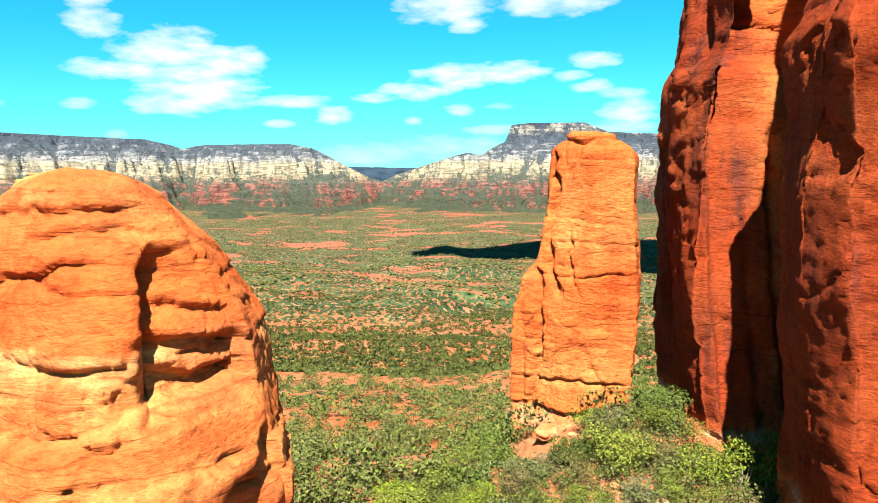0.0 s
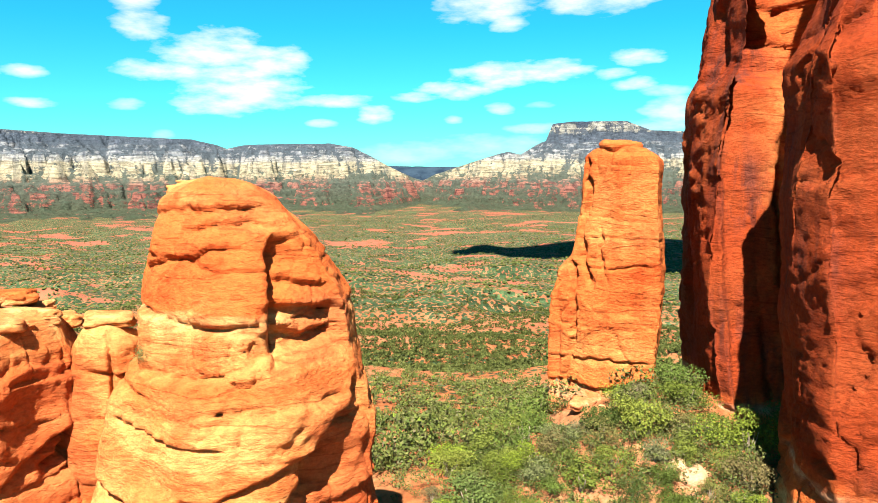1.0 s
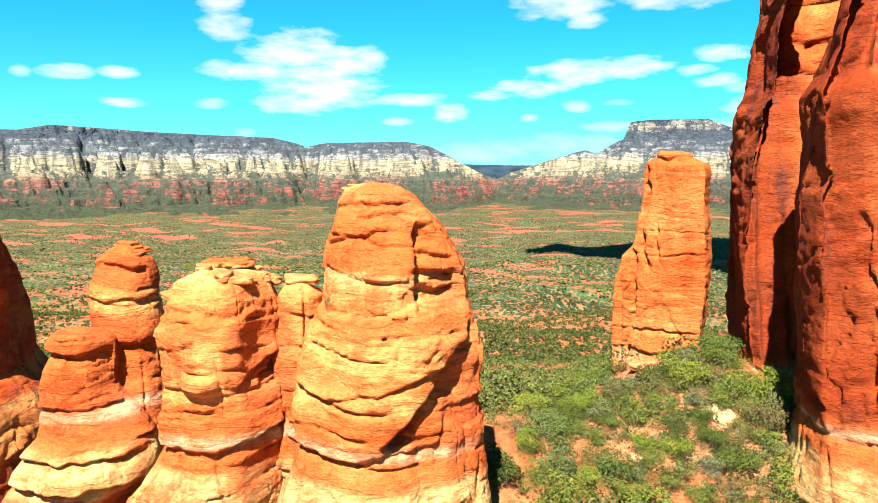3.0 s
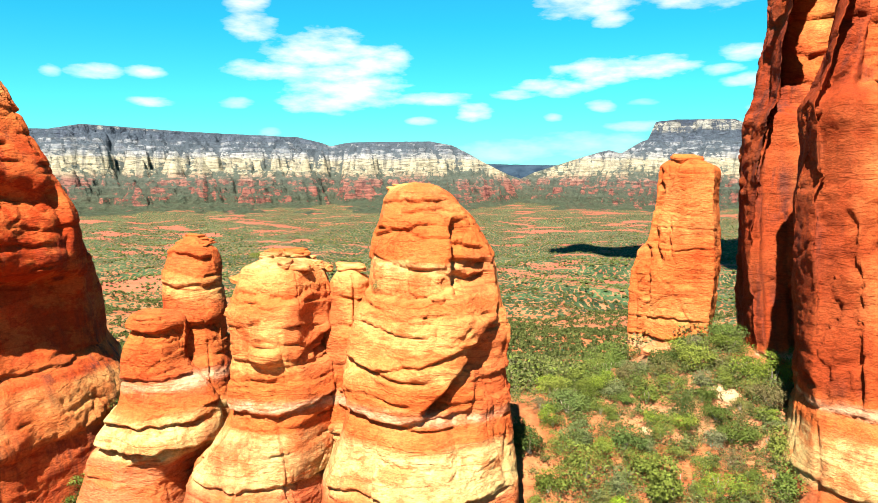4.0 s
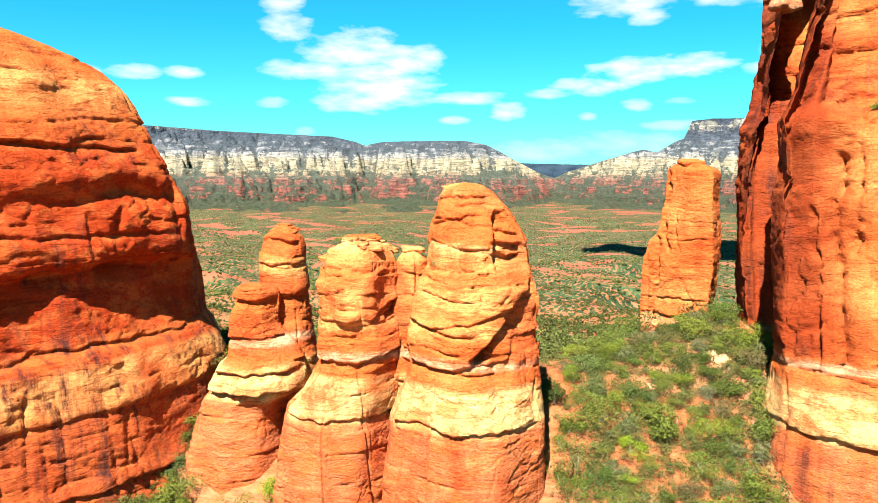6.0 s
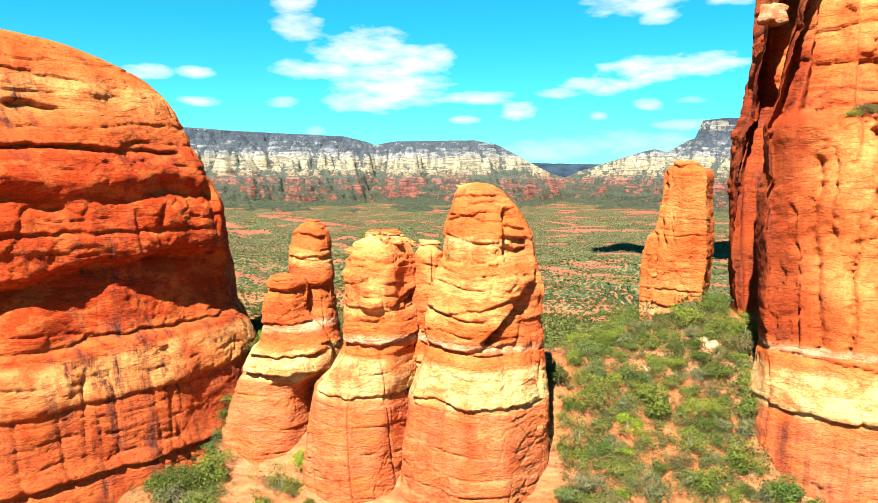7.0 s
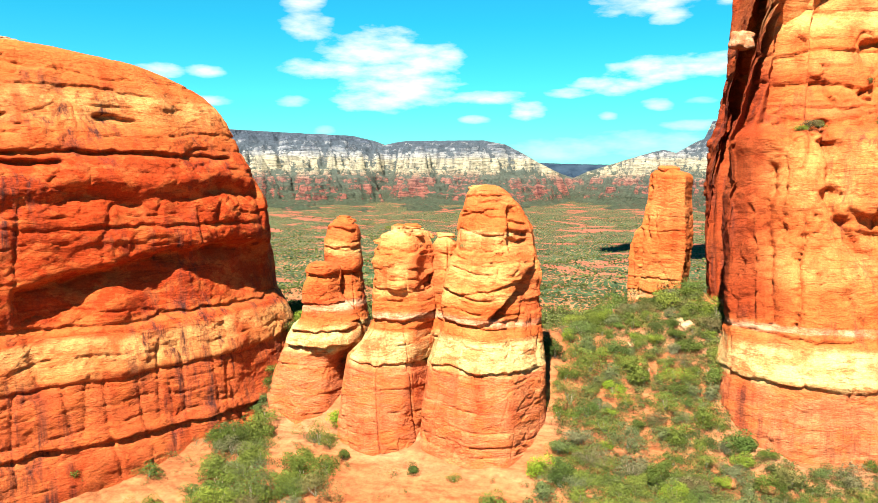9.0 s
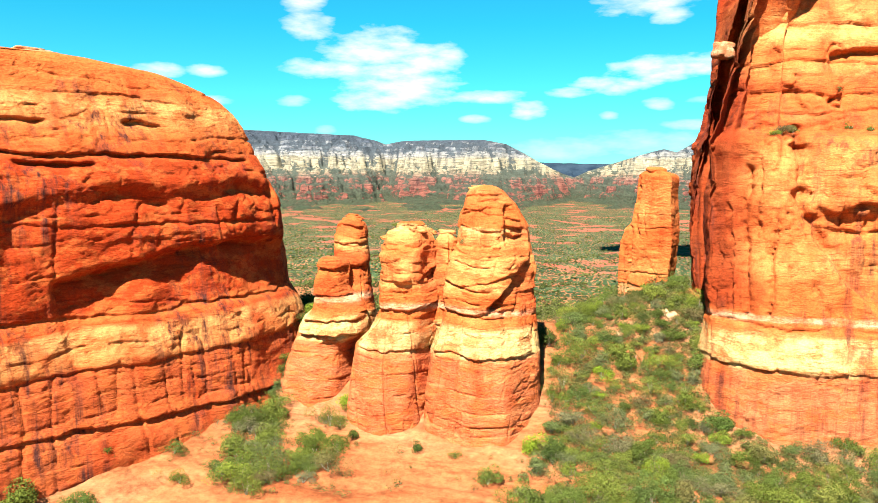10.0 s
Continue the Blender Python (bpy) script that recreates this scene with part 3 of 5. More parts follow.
def rock(parent, parts, foot, levels, nu, nv, material, seed, round_m=1.0, focus=(0, -1), bumps=(), clefts=(), zsoft=0.6, calm=None, **wear):
    """A tower of stone: its outline, carried up through levels (z, west, south, east and north inset, scale, shift x, shift y)."""
    xy, nrm = resample(foot, nu, round_m, focus)
    L = np.asarray(levels, float)
    z = np.linspace(L[0, 0], L[-1, 0], nv)
    cols = np.stack([np.interp(z, L[:, 0], L[:, i]) for i in range(1, 8)], -1)
    cols = smooth_rows(cols, zsoft / (z[1] - z[0]), False)
    # the top closes over
    top = np.clip((z - (L[-1, 0] - 1.2)) / 1.2, 0, 1)
    cols[:, 4] *= np.sqrt(np.clip(1 - top ** 2, 0.0009, 1))
    mid = xy.mean(0)
    X = np.zeros((nv, nu, 3))
    nx, ny = nrm[:, 0], nrm[:, 1]
    ins = cols[:, None, :]
    px = xy[None, :, 0] + ins[..., 0] * np.clip(-nx, 0, 1) - ins[..., 2] * np.clip(nx, 0, 1)
    py = xy[None, :, 1] + ins[..., 1] * np.clip(-ny, 0, 1) - ins[..., 3] * np.clip(ny, 0, 1)
    X[..., 0] = mid[0] + (px - mid[0]) * ins[..., 4] + ins[..., 5]
    X[..., 1] = mid[1] + (py - mid[1]) * ins[..., 4] + ins[..., 6]
    X[..., 2] = z[:, None]
    P = X.reshape(-1, 3)
    N = np.tile(nrm, (nv, 1))
    d = weather(P, N, seed, **wear)
    if calm:      # a smoother foot, up to a height
        low = np.interp(P[:, 2], [calm[0] - 0.6, calm[0] + 0.6], [1.0, 0.0])
        d *= 1 - low * (1 - calm[1])
        edge, own = cells(scaled(P, 0.55, 0.95) + 0.25 * pn(scaled(P, 0.6, 0.8), seed + 51)[:, None], seed + 50)
        d += low * np.clip(0.2 + 1.5 * pn(scaled(P, 0.2, 0.3), seed + 52), 0, 1) * (0.22 * (own - 0.5) - 0.12 * np.exp(-(edge / 0.05) ** 2))
        d -= low * 0.28 * groove(pn(scaled(P, 0.22, 0.02), seed + 53), 0.03)
    for bx, by, bz, rh, rv, amt in bumps:
        q = ((P[:, 0] - bx) ** 2 + (P[:, 1] - by) ** 2) / rh ** 2 + ((P[:, 2] - bz) / rv) ** 2
        d += amt * np.exp(-np.clip(q, 0, 40) ** (1 if abs(amt) > 2 else 2))
    d += clefts_of(P, N, clefts, seed)
    d *= np.repeat(np.clip(cols[:, 4] * 1.2, 0.05, 1), nu)
    P = P.copy()
    P[:, :2] += N * d[:, None]
    P[:, 2] += np.repeat(top, nu) * 0.35 * fbm(scaled(P, 0.5, 0.5), 3, seed + 30)
    rows, start = [], 0
    for part_name, upto in parts:
        stop = nv - 1 if upto is None else int(np.argmin(np.abs(z - upto)))
        rows.append((part_name, start, stop))
        start = stop
    back = parent.matrix_basis.inverted()
    for part_name, r0, r1 in rows:
        q = P[r0 * nu:(r1 + 1) * nu]
        F = grid_faces(r1 - r0 + 1, nu, True)
        if r1 == nv - 1:
            q = np.vstack([q, P[-nu:].mean(0)])
        me = mesh_of(part_name, q, F, True, material)
        if r1 == nv - 1:
            bm = bmesh.new()
            bm.from_mesh(me)
            bm.verts.ensure_lookup_table()
            tip, base = bm.verts[-1], (r1 - r0) * nu
            for j in range(nu):
                bm.faces.new((bm.verts[base + j], bm.verts[base + (j + 1) % nu], tip)).smooth = True
            bm.to_mesh(me)
            bm.free()
        child(part_name, me, parent).matrix_basis = back


def circle(cx, cy, rx, ry, turn=0, n=40, power=2.4):
    out = []
    for k in range(n):
        a = 2 * math.pi * k / n
        c, s = math.cos(a), math.sin(a)
        u, v = rx * math.copysign(abs(c) ** (2 / power), c), ry * math.copysign(abs(s) ** (2 / power), s)
        t = radians(turn)
        out.append((cx + u * math.cos(t) - v * math.sin(t), cy + u * math.sin(t) + v * math.cos(t)))
    return out


def by_width(rows, cx, r):
    """Levels of a round spire from rows (z, middle x, half width) round the axis cx, r being the outline's half width."""
    return [(z, 0, 0, 0, 0, h / r, m - cx, dy) for z, m, h, dy in rows]


def thing(name, label, category, group="", at=(0, 0, 0)):
    e = new(name)
    e.location = at
    e.empty_display_size = 0.5
    return tagged(e, label, category, group)


def slab_mesh(name, sx, sy, sz, material, seed):
    """A loose weathered block, flat and uneven."""
    n = 9
    g = np.linspace(-1, 1, n)
    verts, faces = [], []
    for ax in range(3):
        for sgn in (-1, 1):
            u, v = np.meshgrid(g, g, indexing="ij")
            w = np.full_like(u, sgn)
            q = [u, v, w] if sgn > 0 else [v, u, w]
            q = np.stack([q[(0 - ax) % 3], q[(1 - ax) % 3], q[(2 - ax) % 3]], -1).reshape(-1, 3)
            k = len(verts) * n * n
            verts.append(q)
            faces.append(grid_faces(n, n, False) + k)
    V = np.vstack(verts)
    V = V / (np.abs(V) ** 5).sum(1)[:, None] ** (1 / 5)
    V = V * np.array([sx, sy, sz]) * (1 + 0.22 * pn(V * 1.1, seed) + 0.07 * pn(V * 3.1, seed + 1))[:, None]
    me = mesh_of(name, V, np.vstack(faces), True, material)
    bm = bmesh.new()
    bm.from_mesh(me)
    bmesh.ops.remove_doubles(bm, verts=bm.verts, dist=0.002)
    bmesh.ops.recalc_face_normals(bm, faces=bm.faces)
    bm.to_mesh(me)
    bm.free()
    return me


ROCK_PLANS = []


def place_slab(parent, name, x, y, z, sx, sy, sz, turn, tilt, material, seed, label=""):
    ob = child(name, slab_mesh(name, sx, sy, sz, material, seed), parent, label)
    ob.matrix_basis = parent.matrix_basis.inverted() @ pose(x, y, z, tilt, tilt * 0.6, turn)
    return ob


# the tall spire beside the gap
SPIRE3 = [(17, -14.0, 10.8, -0.4), (21.4, -14.0, 10.2, -0.4), (22.0, -14.0, 8.9, 0), (28, -13.9, 8.6, 0), (34.5, -13.6, 8.2, 0), (36.4, -13.6, 8.2, -0.2), (37.2, -13.5, 7.9, 0), (40, -13.1, 7.1, 0.3), (42.6, -13.1, 6.6, 0.4), (43.2, -13.1, 6.8, 0.4),
          (46.9, -13.3, 6.5, 0.5), (48.8, -13.0, 6.5, 0.6), (50.5, -12.8, 6.1, 0.7), (52.7, -12.6, 5.4, 0.9), (54.1, -12.6, 5.2, 1.0), (56, -12.9, 4.5, 1.1), (57.9, -13.3, 3.5, 1.2), (59, -13.8, 2.8, 1.3), (60.5, -14.0, 2.0, 1.3)]
foot3 = [(-21.0, 29.0), (-18.8, 22.6), (-12.6, 20.2), (-8.2, 21.2), (-4.5, 26.8), (-5.6, 33.4), (-13.0, 36.0), (-19.0, 34.2)]
ROCK_PLANS.append(circle(-13.0, 28, 9.0, 8.6))
spire = thing("sandstone_spire", "tall banded orange and cream sandstone spire with a rounded crown", "rock spire", "spires on the saddle", (-13, 28, 20))
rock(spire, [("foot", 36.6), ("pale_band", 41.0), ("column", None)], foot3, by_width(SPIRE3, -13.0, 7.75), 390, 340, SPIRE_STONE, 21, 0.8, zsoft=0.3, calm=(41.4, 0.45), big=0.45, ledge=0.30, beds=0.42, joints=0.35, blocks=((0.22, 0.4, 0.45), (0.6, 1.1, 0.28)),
    clefts=[("x", "v", [(-9.8, 57.2), (-9.5, 55.3), (-9.4, 52.6)], 1.5, 0.22, -1.4), ("x", "h", [(-17.5, 51.9), (-11.8, 51.6), (-9.5, 52.6), (-6.0, 53.2)], 0.55, 0.12, -1.1),
        ("x", "v", [(-11.2, 43.4), (-8.4, 46.6), (-6.0, 50.6)], 1.9, 0.3, -1.2), ("x", "h", [(-15.6, 58.9), (-11.0, 58.7)], 0.6, 0.12, 0.35), ("x", "h", [(-13.4, 58.1), (-10.2, 58.2)], 0.5, 0.12, 0.3),
        ("x", "h", [(-16.6, 56.4), (-11.6, 57.0)], 0.45, 0.11, 0.3), ("x", "h", [(-18.2, 46.5), (-15.6, 46.1), (-11.8, 46.7), (-7.6, 48.4)], 0.7, 0.14, 0.5), ("x", "h", [(-18.6, 42.9), (-15, 42.2), (-12.6, 42.5), (-8, 43.0)], 0.6, 0.14, 0.7),
        ("x", "h", [(-20, 36.6), (-14, 36.4), (-6, 36.7)], 0.7, 0.16, 0.6), ("x", "h", [(-9.4, 54.4), (-6.4, 54.2)], 0.9, 0.2, 0.5), ("x", "h", [(-9.2, 55.6), (-7.2, 55.2)], 0.7, 0.15, 0.4), ("x", "h", [(-9.3, 53.4), (-6.4, 53.2)], 0.8, 0.18, 0.4)],
    bumps=[(-8.0, 22, 42.0, 1.6, 4.0, -0.8), (-15, 21, 46.3, 2.0, 0.9, 0.7), (-11.5, 20.5, 46.6, 1.6, 0.8, 0.7), (-18, 22, 45.7, 1.2, 0.7, 0.6)])

SPIRE2 = [(17, -27.8, 9.0, -0.4), (21.8, -27.7, 8.5, -0.4), (22.4, -27.7, 7.4, 0), (25, -27.5, 7.2, 0), (30.6, -27.2, 6.7, 0), (36, -26.7, 6.4, -0.2), (36.9, -26.3, 6.1, 0), (38, -25.6, 5.6, 0.2), (41.5, -24.5, 4.6, 0.3), (43.0, -24.4, 4.8, 0.3),
          (44.1, -24.4, 4.8, 0.4), (48.2, -24.1, 4.5, 0.3), (50.2, -24.5, 4.6, 0.3), (51.8, -24.1, 4.2, 0.4), (53.2, -24.1, 3.6, 0.6), (54.4, -24.0, 3.1, 0.8)]
foot2 = [(-32.1, 27.5), (-30.2, 22.1), (-25.4, 20.4), (-22.2, 21.9), (-20.0, 27.0), (-21.6, 31.2), (-26.0, 32.5), (-30.4, 31.2)]
ROCK_PLANS.append(circle(-27, 26.5, 7.2, 7.0))
spire2 = thing("sandstone_spire", "stout banded sandstone spire topped with loose slabs", "rock spire", "spires on the saddle", (-26, 26.5, 20))
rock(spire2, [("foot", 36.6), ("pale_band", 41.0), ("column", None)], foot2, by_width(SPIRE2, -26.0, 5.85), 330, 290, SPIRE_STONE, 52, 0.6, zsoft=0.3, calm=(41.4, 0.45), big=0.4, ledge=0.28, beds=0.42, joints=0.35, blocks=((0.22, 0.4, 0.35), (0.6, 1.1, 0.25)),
    clefts=[("x", "h", [(-28.5, 51.6), (-22.4, 51.6), (-19.0, 52.2)], 0.5, 0.12, -0.8), ("x", "v", [(-19.0, 52.1), (-19.2, 48.5), (-20.0, 47.0)], 1.1, 0.2, -0.8), ("x", "h", [(-21.6, 46.7), (-19.2, 48.9)], 0.8, 0.2, 0.7),
        ("x", "h", [(-29.0, 42.5), (-25.1, 42.1), (-22.8, 42.2), (-18.2, 43.6)], 0.7, 0.14, 0.6), ("x", "h", [(-28.5, 46.2), (-21.9, 46.3), (-18.1, 47.1)], 0.4, 0.1, 0.3), ("x", "h", [(-33, 36.8), (-27, 36.4), (-20, 36.8)], 0.7, 0.16, 0.6)],
    bumps=[(-20.2, 24, 49.5, 1.6, 2.2, -0.6), (-24, 21.6, 47.0, 1.5, 0.8, 0.7), (-22.4, 21.0, 44.6, 1.0, 2.4, -0.8)])

rock(spire2, [("side_column", None)], circle(-19.0, 28.0, 2.0, 2.0), by_width([(34, -19.0, 2.2, 0), (44, -19.0, 1.9, 0), (48, -19.1, 1.9, 0), (51, -19.0, 1.8, 0), (53.4, -18.9, 1.5, 0)], -19.0, 2.0), 130, 170, SPIRE_STONE, 55, 0.3, zsoft=0.2, big=0.3, ledge=0.25, beds=0.3, blocks=((0.5, 0.7, 0.5),))
place_slab(spire2, "cap_slab", -18.9, 27.9, 53.5, 1.15, 1.0, 0.28, 20, 4, SPIRE_STONE, 161)

SPIRE1 = [(20, -38.2, 5.6, 0), (31, -37.4, 4.8, 0), (38, -36.0, 3.9, 0), (43, -35.7, 3.1, 0), (45, -35.8, 2.6, 0), (48, -35.9, 2.75, 0), (50.5, -36.1, 2.6, 0), (52.4, -36.1, 2.5, 0), (54.2, -36.0, 2.1, 0), (55.2, -35.9, 1.3, 0)]
SPIRE1B = [(17, -40.6, 6.9, 0), (24, -40.6, 6.5, 0), (27.8, -40.5, 6.4, 0), (32, -40.1, 5.8, 0), (35, -39.5, 5.2, 0), (36.4, -38.9, 5.4, -0.2), (36.9, -38.3, 6.0, -0.3), (39, -37.8, 5.7, 0), (41, -37.3, 4.4, 0.2), (42.6, -37.6, 3.8, 0.2), (44.4, -38.0, 2.9, 0.4), (47.7, -37.8, 2.7, 0.5), (49.2, -37.7, 2.2, 0.5)]
ROCK_PLANS.append(circle(-39, 31, 6.6, 7.6))
spire1 = thing("sandstone_spire", "slender twin-headed sandstone spire on a pale banded foot", "rock spire", "spires on the saddle", (-37, 31, 20))
rock(spire1, [("column", None)], circle(-36.0, 34.0, 4.0, 4.0), by_width(SPIRE1, -36.0, 4.0), 180, 250, TWIN_STONE, 63, 0.5, clefts=[("x", "h", [(-38.5, 53.6), (-33, 53.5)], 0.7, 0.15, 0.5), ("x", "h", [(-38.5, 50.8), (-33, 50.7)], 0.4, 0.12, 0.3), ("x", "h", [(-38.5, 47.0), (-33, 47.2)], 0.7, 0.15, 0.9)], zsoft=0.3, big=0.4, joints=0.3, ledge=0.3, beds=0.22, blocks=((0.35, 0.6, 0.35),))
rock(spire1, [("foot", 36.9), ("pale_band", 41.0), ("lower_column", None)], [(-43.0, 30.8), (-41.4, 26.2), (-37.4, 24.8), (-34.6, 26.2), (-33.0, 30.4), (-34.4, 34.0), (-38.0, 35.2), (-41.6, 34.0)], by_width(SPIRE1B, -38.0, 4.87), 215, 250, TWIN_STONE, 71, 0.5, clefts=[("x", "h", [(-41, 47.2), (-37.4, 47.0), (-34, 47.2)], 0.9, 0.15, 0.7), ("x", "h", [(-42, 42.9), (-32, 43.1)], 0.8, 0.14, 0.6), ("x", "h", [(-43, 38.9), (-33, 39.4)], 0.8, 0.14, 0.4), ("x", "h", [(-44, 36.9), (-32, 37.2)], 1.1, 0.16, 0.8)], zsoft=0.3, big=0.5, joints=0.3, ledge=0.3, beds=0.22, blocks=((0.35, 0.6, 0.35),))

# loose slabs on the spires
rs = random.Random(5)
for k in range(26):
    u, v = rs.uniform(-3.2, 2.8), rs.uniform(-3.0, 2.0)
    place_slab(spire2, "slab", -24.1 + u, 26.9 + v, 54.45 - 0.16 * (u * u + 0.5 * v * v) + rs.uniform(-0.1, 0.45), rs.uniform(0.45, 1.0), rs.uniform(0.4, 0.85), rs.uniform(0.16, 0.34), rs.uniform(0, 180), rs.uniform(-12, 12), SPIRE_STONE, 100 + k)
for k in range(3):
    place_slab(spire1, "cap_slab", -35.8 + rs.uniform(-0.2, 0.2), 33.8, 54.75 + 0.28 * k, 1.5 - 0.4 * k, 1.4 - 0.35 * k, 0.22, 40 * k, 3, TWIN_STONE, 130 + k)
for k in range(4):
    place_slab(spire, "cap_slab", -14.2 + rs.uniform(-1.2, 1.2), 28.8 + rs.uniform(-1, 1), 60.0 + 0.05 * k, rs.uniform(0.5, 0.9), rs.uniform(0.4, 0.8), 0.14, rs.uniform(0, 180), rs.uniform(-5, 5), SPIRE_STONE, 140 + k)

# the narrow pillar by the east butte
needle_foot = [(7.6, 55.6), (10.6, 52.6), (13.9, 52.2), (15.5, 57.5), (12.5, 61.5), (8.6, 61.0)]
ROCK_PLANS.append(needle_foot)
needle = thing("rock_needle", "narrow upright orange sandstone pillar on a pale ledge", "rock pillar", "", (11, 56, 42))
NEEDLE = [(36, -2.5, -0.8, -0.5, 0, 1.0, 0, 0), (42, -2.2, -0.4, 0.6, 0, 1.0, 0, 0), (44, -2.3, 0, 0.5, 0, 1.0, 0, 0), (46.5, -2.4, 0.2, 0.2, 0, 1.0, 0, 0), (50, -2.1, 0.2, -0.1, 0, 1.0, 0, 0), (52.6, -1.5, 0.2, 0, 0, 1.0, 0, 0),
          (53.6, -0.4, 0.2, 0.1, 0, 1.0, 0, 0), (58, 0.1, 0.1, 0.3, 0, 0.97, 0.1, 0), (61.5, 0.2, 0.1, 0.2, 0, 0.95, 0.1, 0), (62.3, 0.3, 0.2, 0.4, 0, 0.94, 0.1, 0), (63.0, 0.4, 0.3, 1.0, 0, 0.86, -0.2, 0)]
rock(needle, [("pedestal", 43.4), ("pillar", None)], needle_foot, NEEDLE, 250, 240, NEEDLE_STONE, 83, 0.28, (-0.3, -1), zsoft=0.25, big=0.15, beds=0.12, ledge=0.07, joints=0.25, fine=0.8, thick=3.0, blocks=((0.3, 0.25, 0.35), (0.8, 1.0, 0.12)),
    clefts=[("x", "v", [(9.5, 56), (9.7, 42)], 0.25, 0.1, 0), ("x", "v", [(8.3, 62), (8.2, 52)], 0.7, 0.2, 0), ("x", "v", [(7.2, 53), (6.8, 43)], 0.7, 0.2, 0), ("x", "h", [(6, 53.0), (13, 53.2)], 0.2, 0.08, 0.2), ("x", "h", [(5, 45.2), (13, 45.2)], 0.3, 0.1, 0.2), ("x", "h", [(5, 43.4), (13, 43.4)], 0.5, 0.15, 0.5)],)
place_slab(needle, "cap_slab", 11.2, 55.6, 62.8, 1.5, 1.3, 0.6, 20, 8, NEEDLE_STONE, 340)
for k in range(6):
    a = rs.uniform(-0.9, 1.3)
    place_slab(needle, "ledge_stone", 9.4 + 3.0 * math.sin(a), 54.2 - 3.0 * math.cos(a), 42.0 + rs.uniform(-0.6, 0.5), rs.uniform(0.5, 1.2), rs.uniform(0.5, 0.9), rs.uniform(0.25, 0.5), rs.uniform(0, 180), rs.uniform(-6, 6), NEEDLE_STONE, 150 + k)

# east butte
east_foot = [(20.5, 70), (17.6, 61), (16.8, 54), (16.8, 48.4), (17.9, 46.3), (21.6, 45.3), (25.0, 45.2), (25.0, 44.3), (21.0, 43.8), (18.7, 41.4), (17.5, 36), (18.2, 31), (21.0, 27.6), (26.5, 24.6), (34, 25.0), (46, 26.5), (62, 30), (74, 48), (64, 80), (36, 84)]
ROCK_PLANS.append(east_foot)
EAST = [(18, -1.0, -0.8, 0, 0, 1, 0, 0), (27, -0.5, -0.3, 0, 0, 1, 0, 0), (36.2, 0, 0, 0, 0, 1, 0, 0), (36.8, -0.3, -0.5, 0, 0, 1, 0, 0), (40, 0.4, 0.8, 0, 0, 1, 0, 0), (43, 0.8, 2.0, 0, 0, 1, 0, 0), (50, 0.4, 3.6, 0, 0, 1, 0, 0), (59, 0.0, 5.6, 0, 0, 1, 0, 0),
        (66.6, 0.4, 7.0, 0, 0, 1, 0, 0), (67.6, 0.7, 7.6, 1, 0, 1, 0, 0), (68.3, 1.4, 10.8, 2, 1, 1, 0, 0), (78, 2.9, 13.0, 4, 3, 1, 0, 0), (81, 3.3, 14.2, 5, 4, 1, 0, 0), (83, 4.2, 16.0, 6, 5, 1, 0, 0), (90, 6.0, 18.0, 9, 7, 1, 0, 0), (97, 9, 22, 14, 12, 1, 0, 0), (102, 12, 26, 20, 18, 0.9, 0, 0)]
butte = thing("sandstone_butte", "massive orange sandstone butte split by a deep vertical crack", "butte", "buttes", (40, 50, 30))
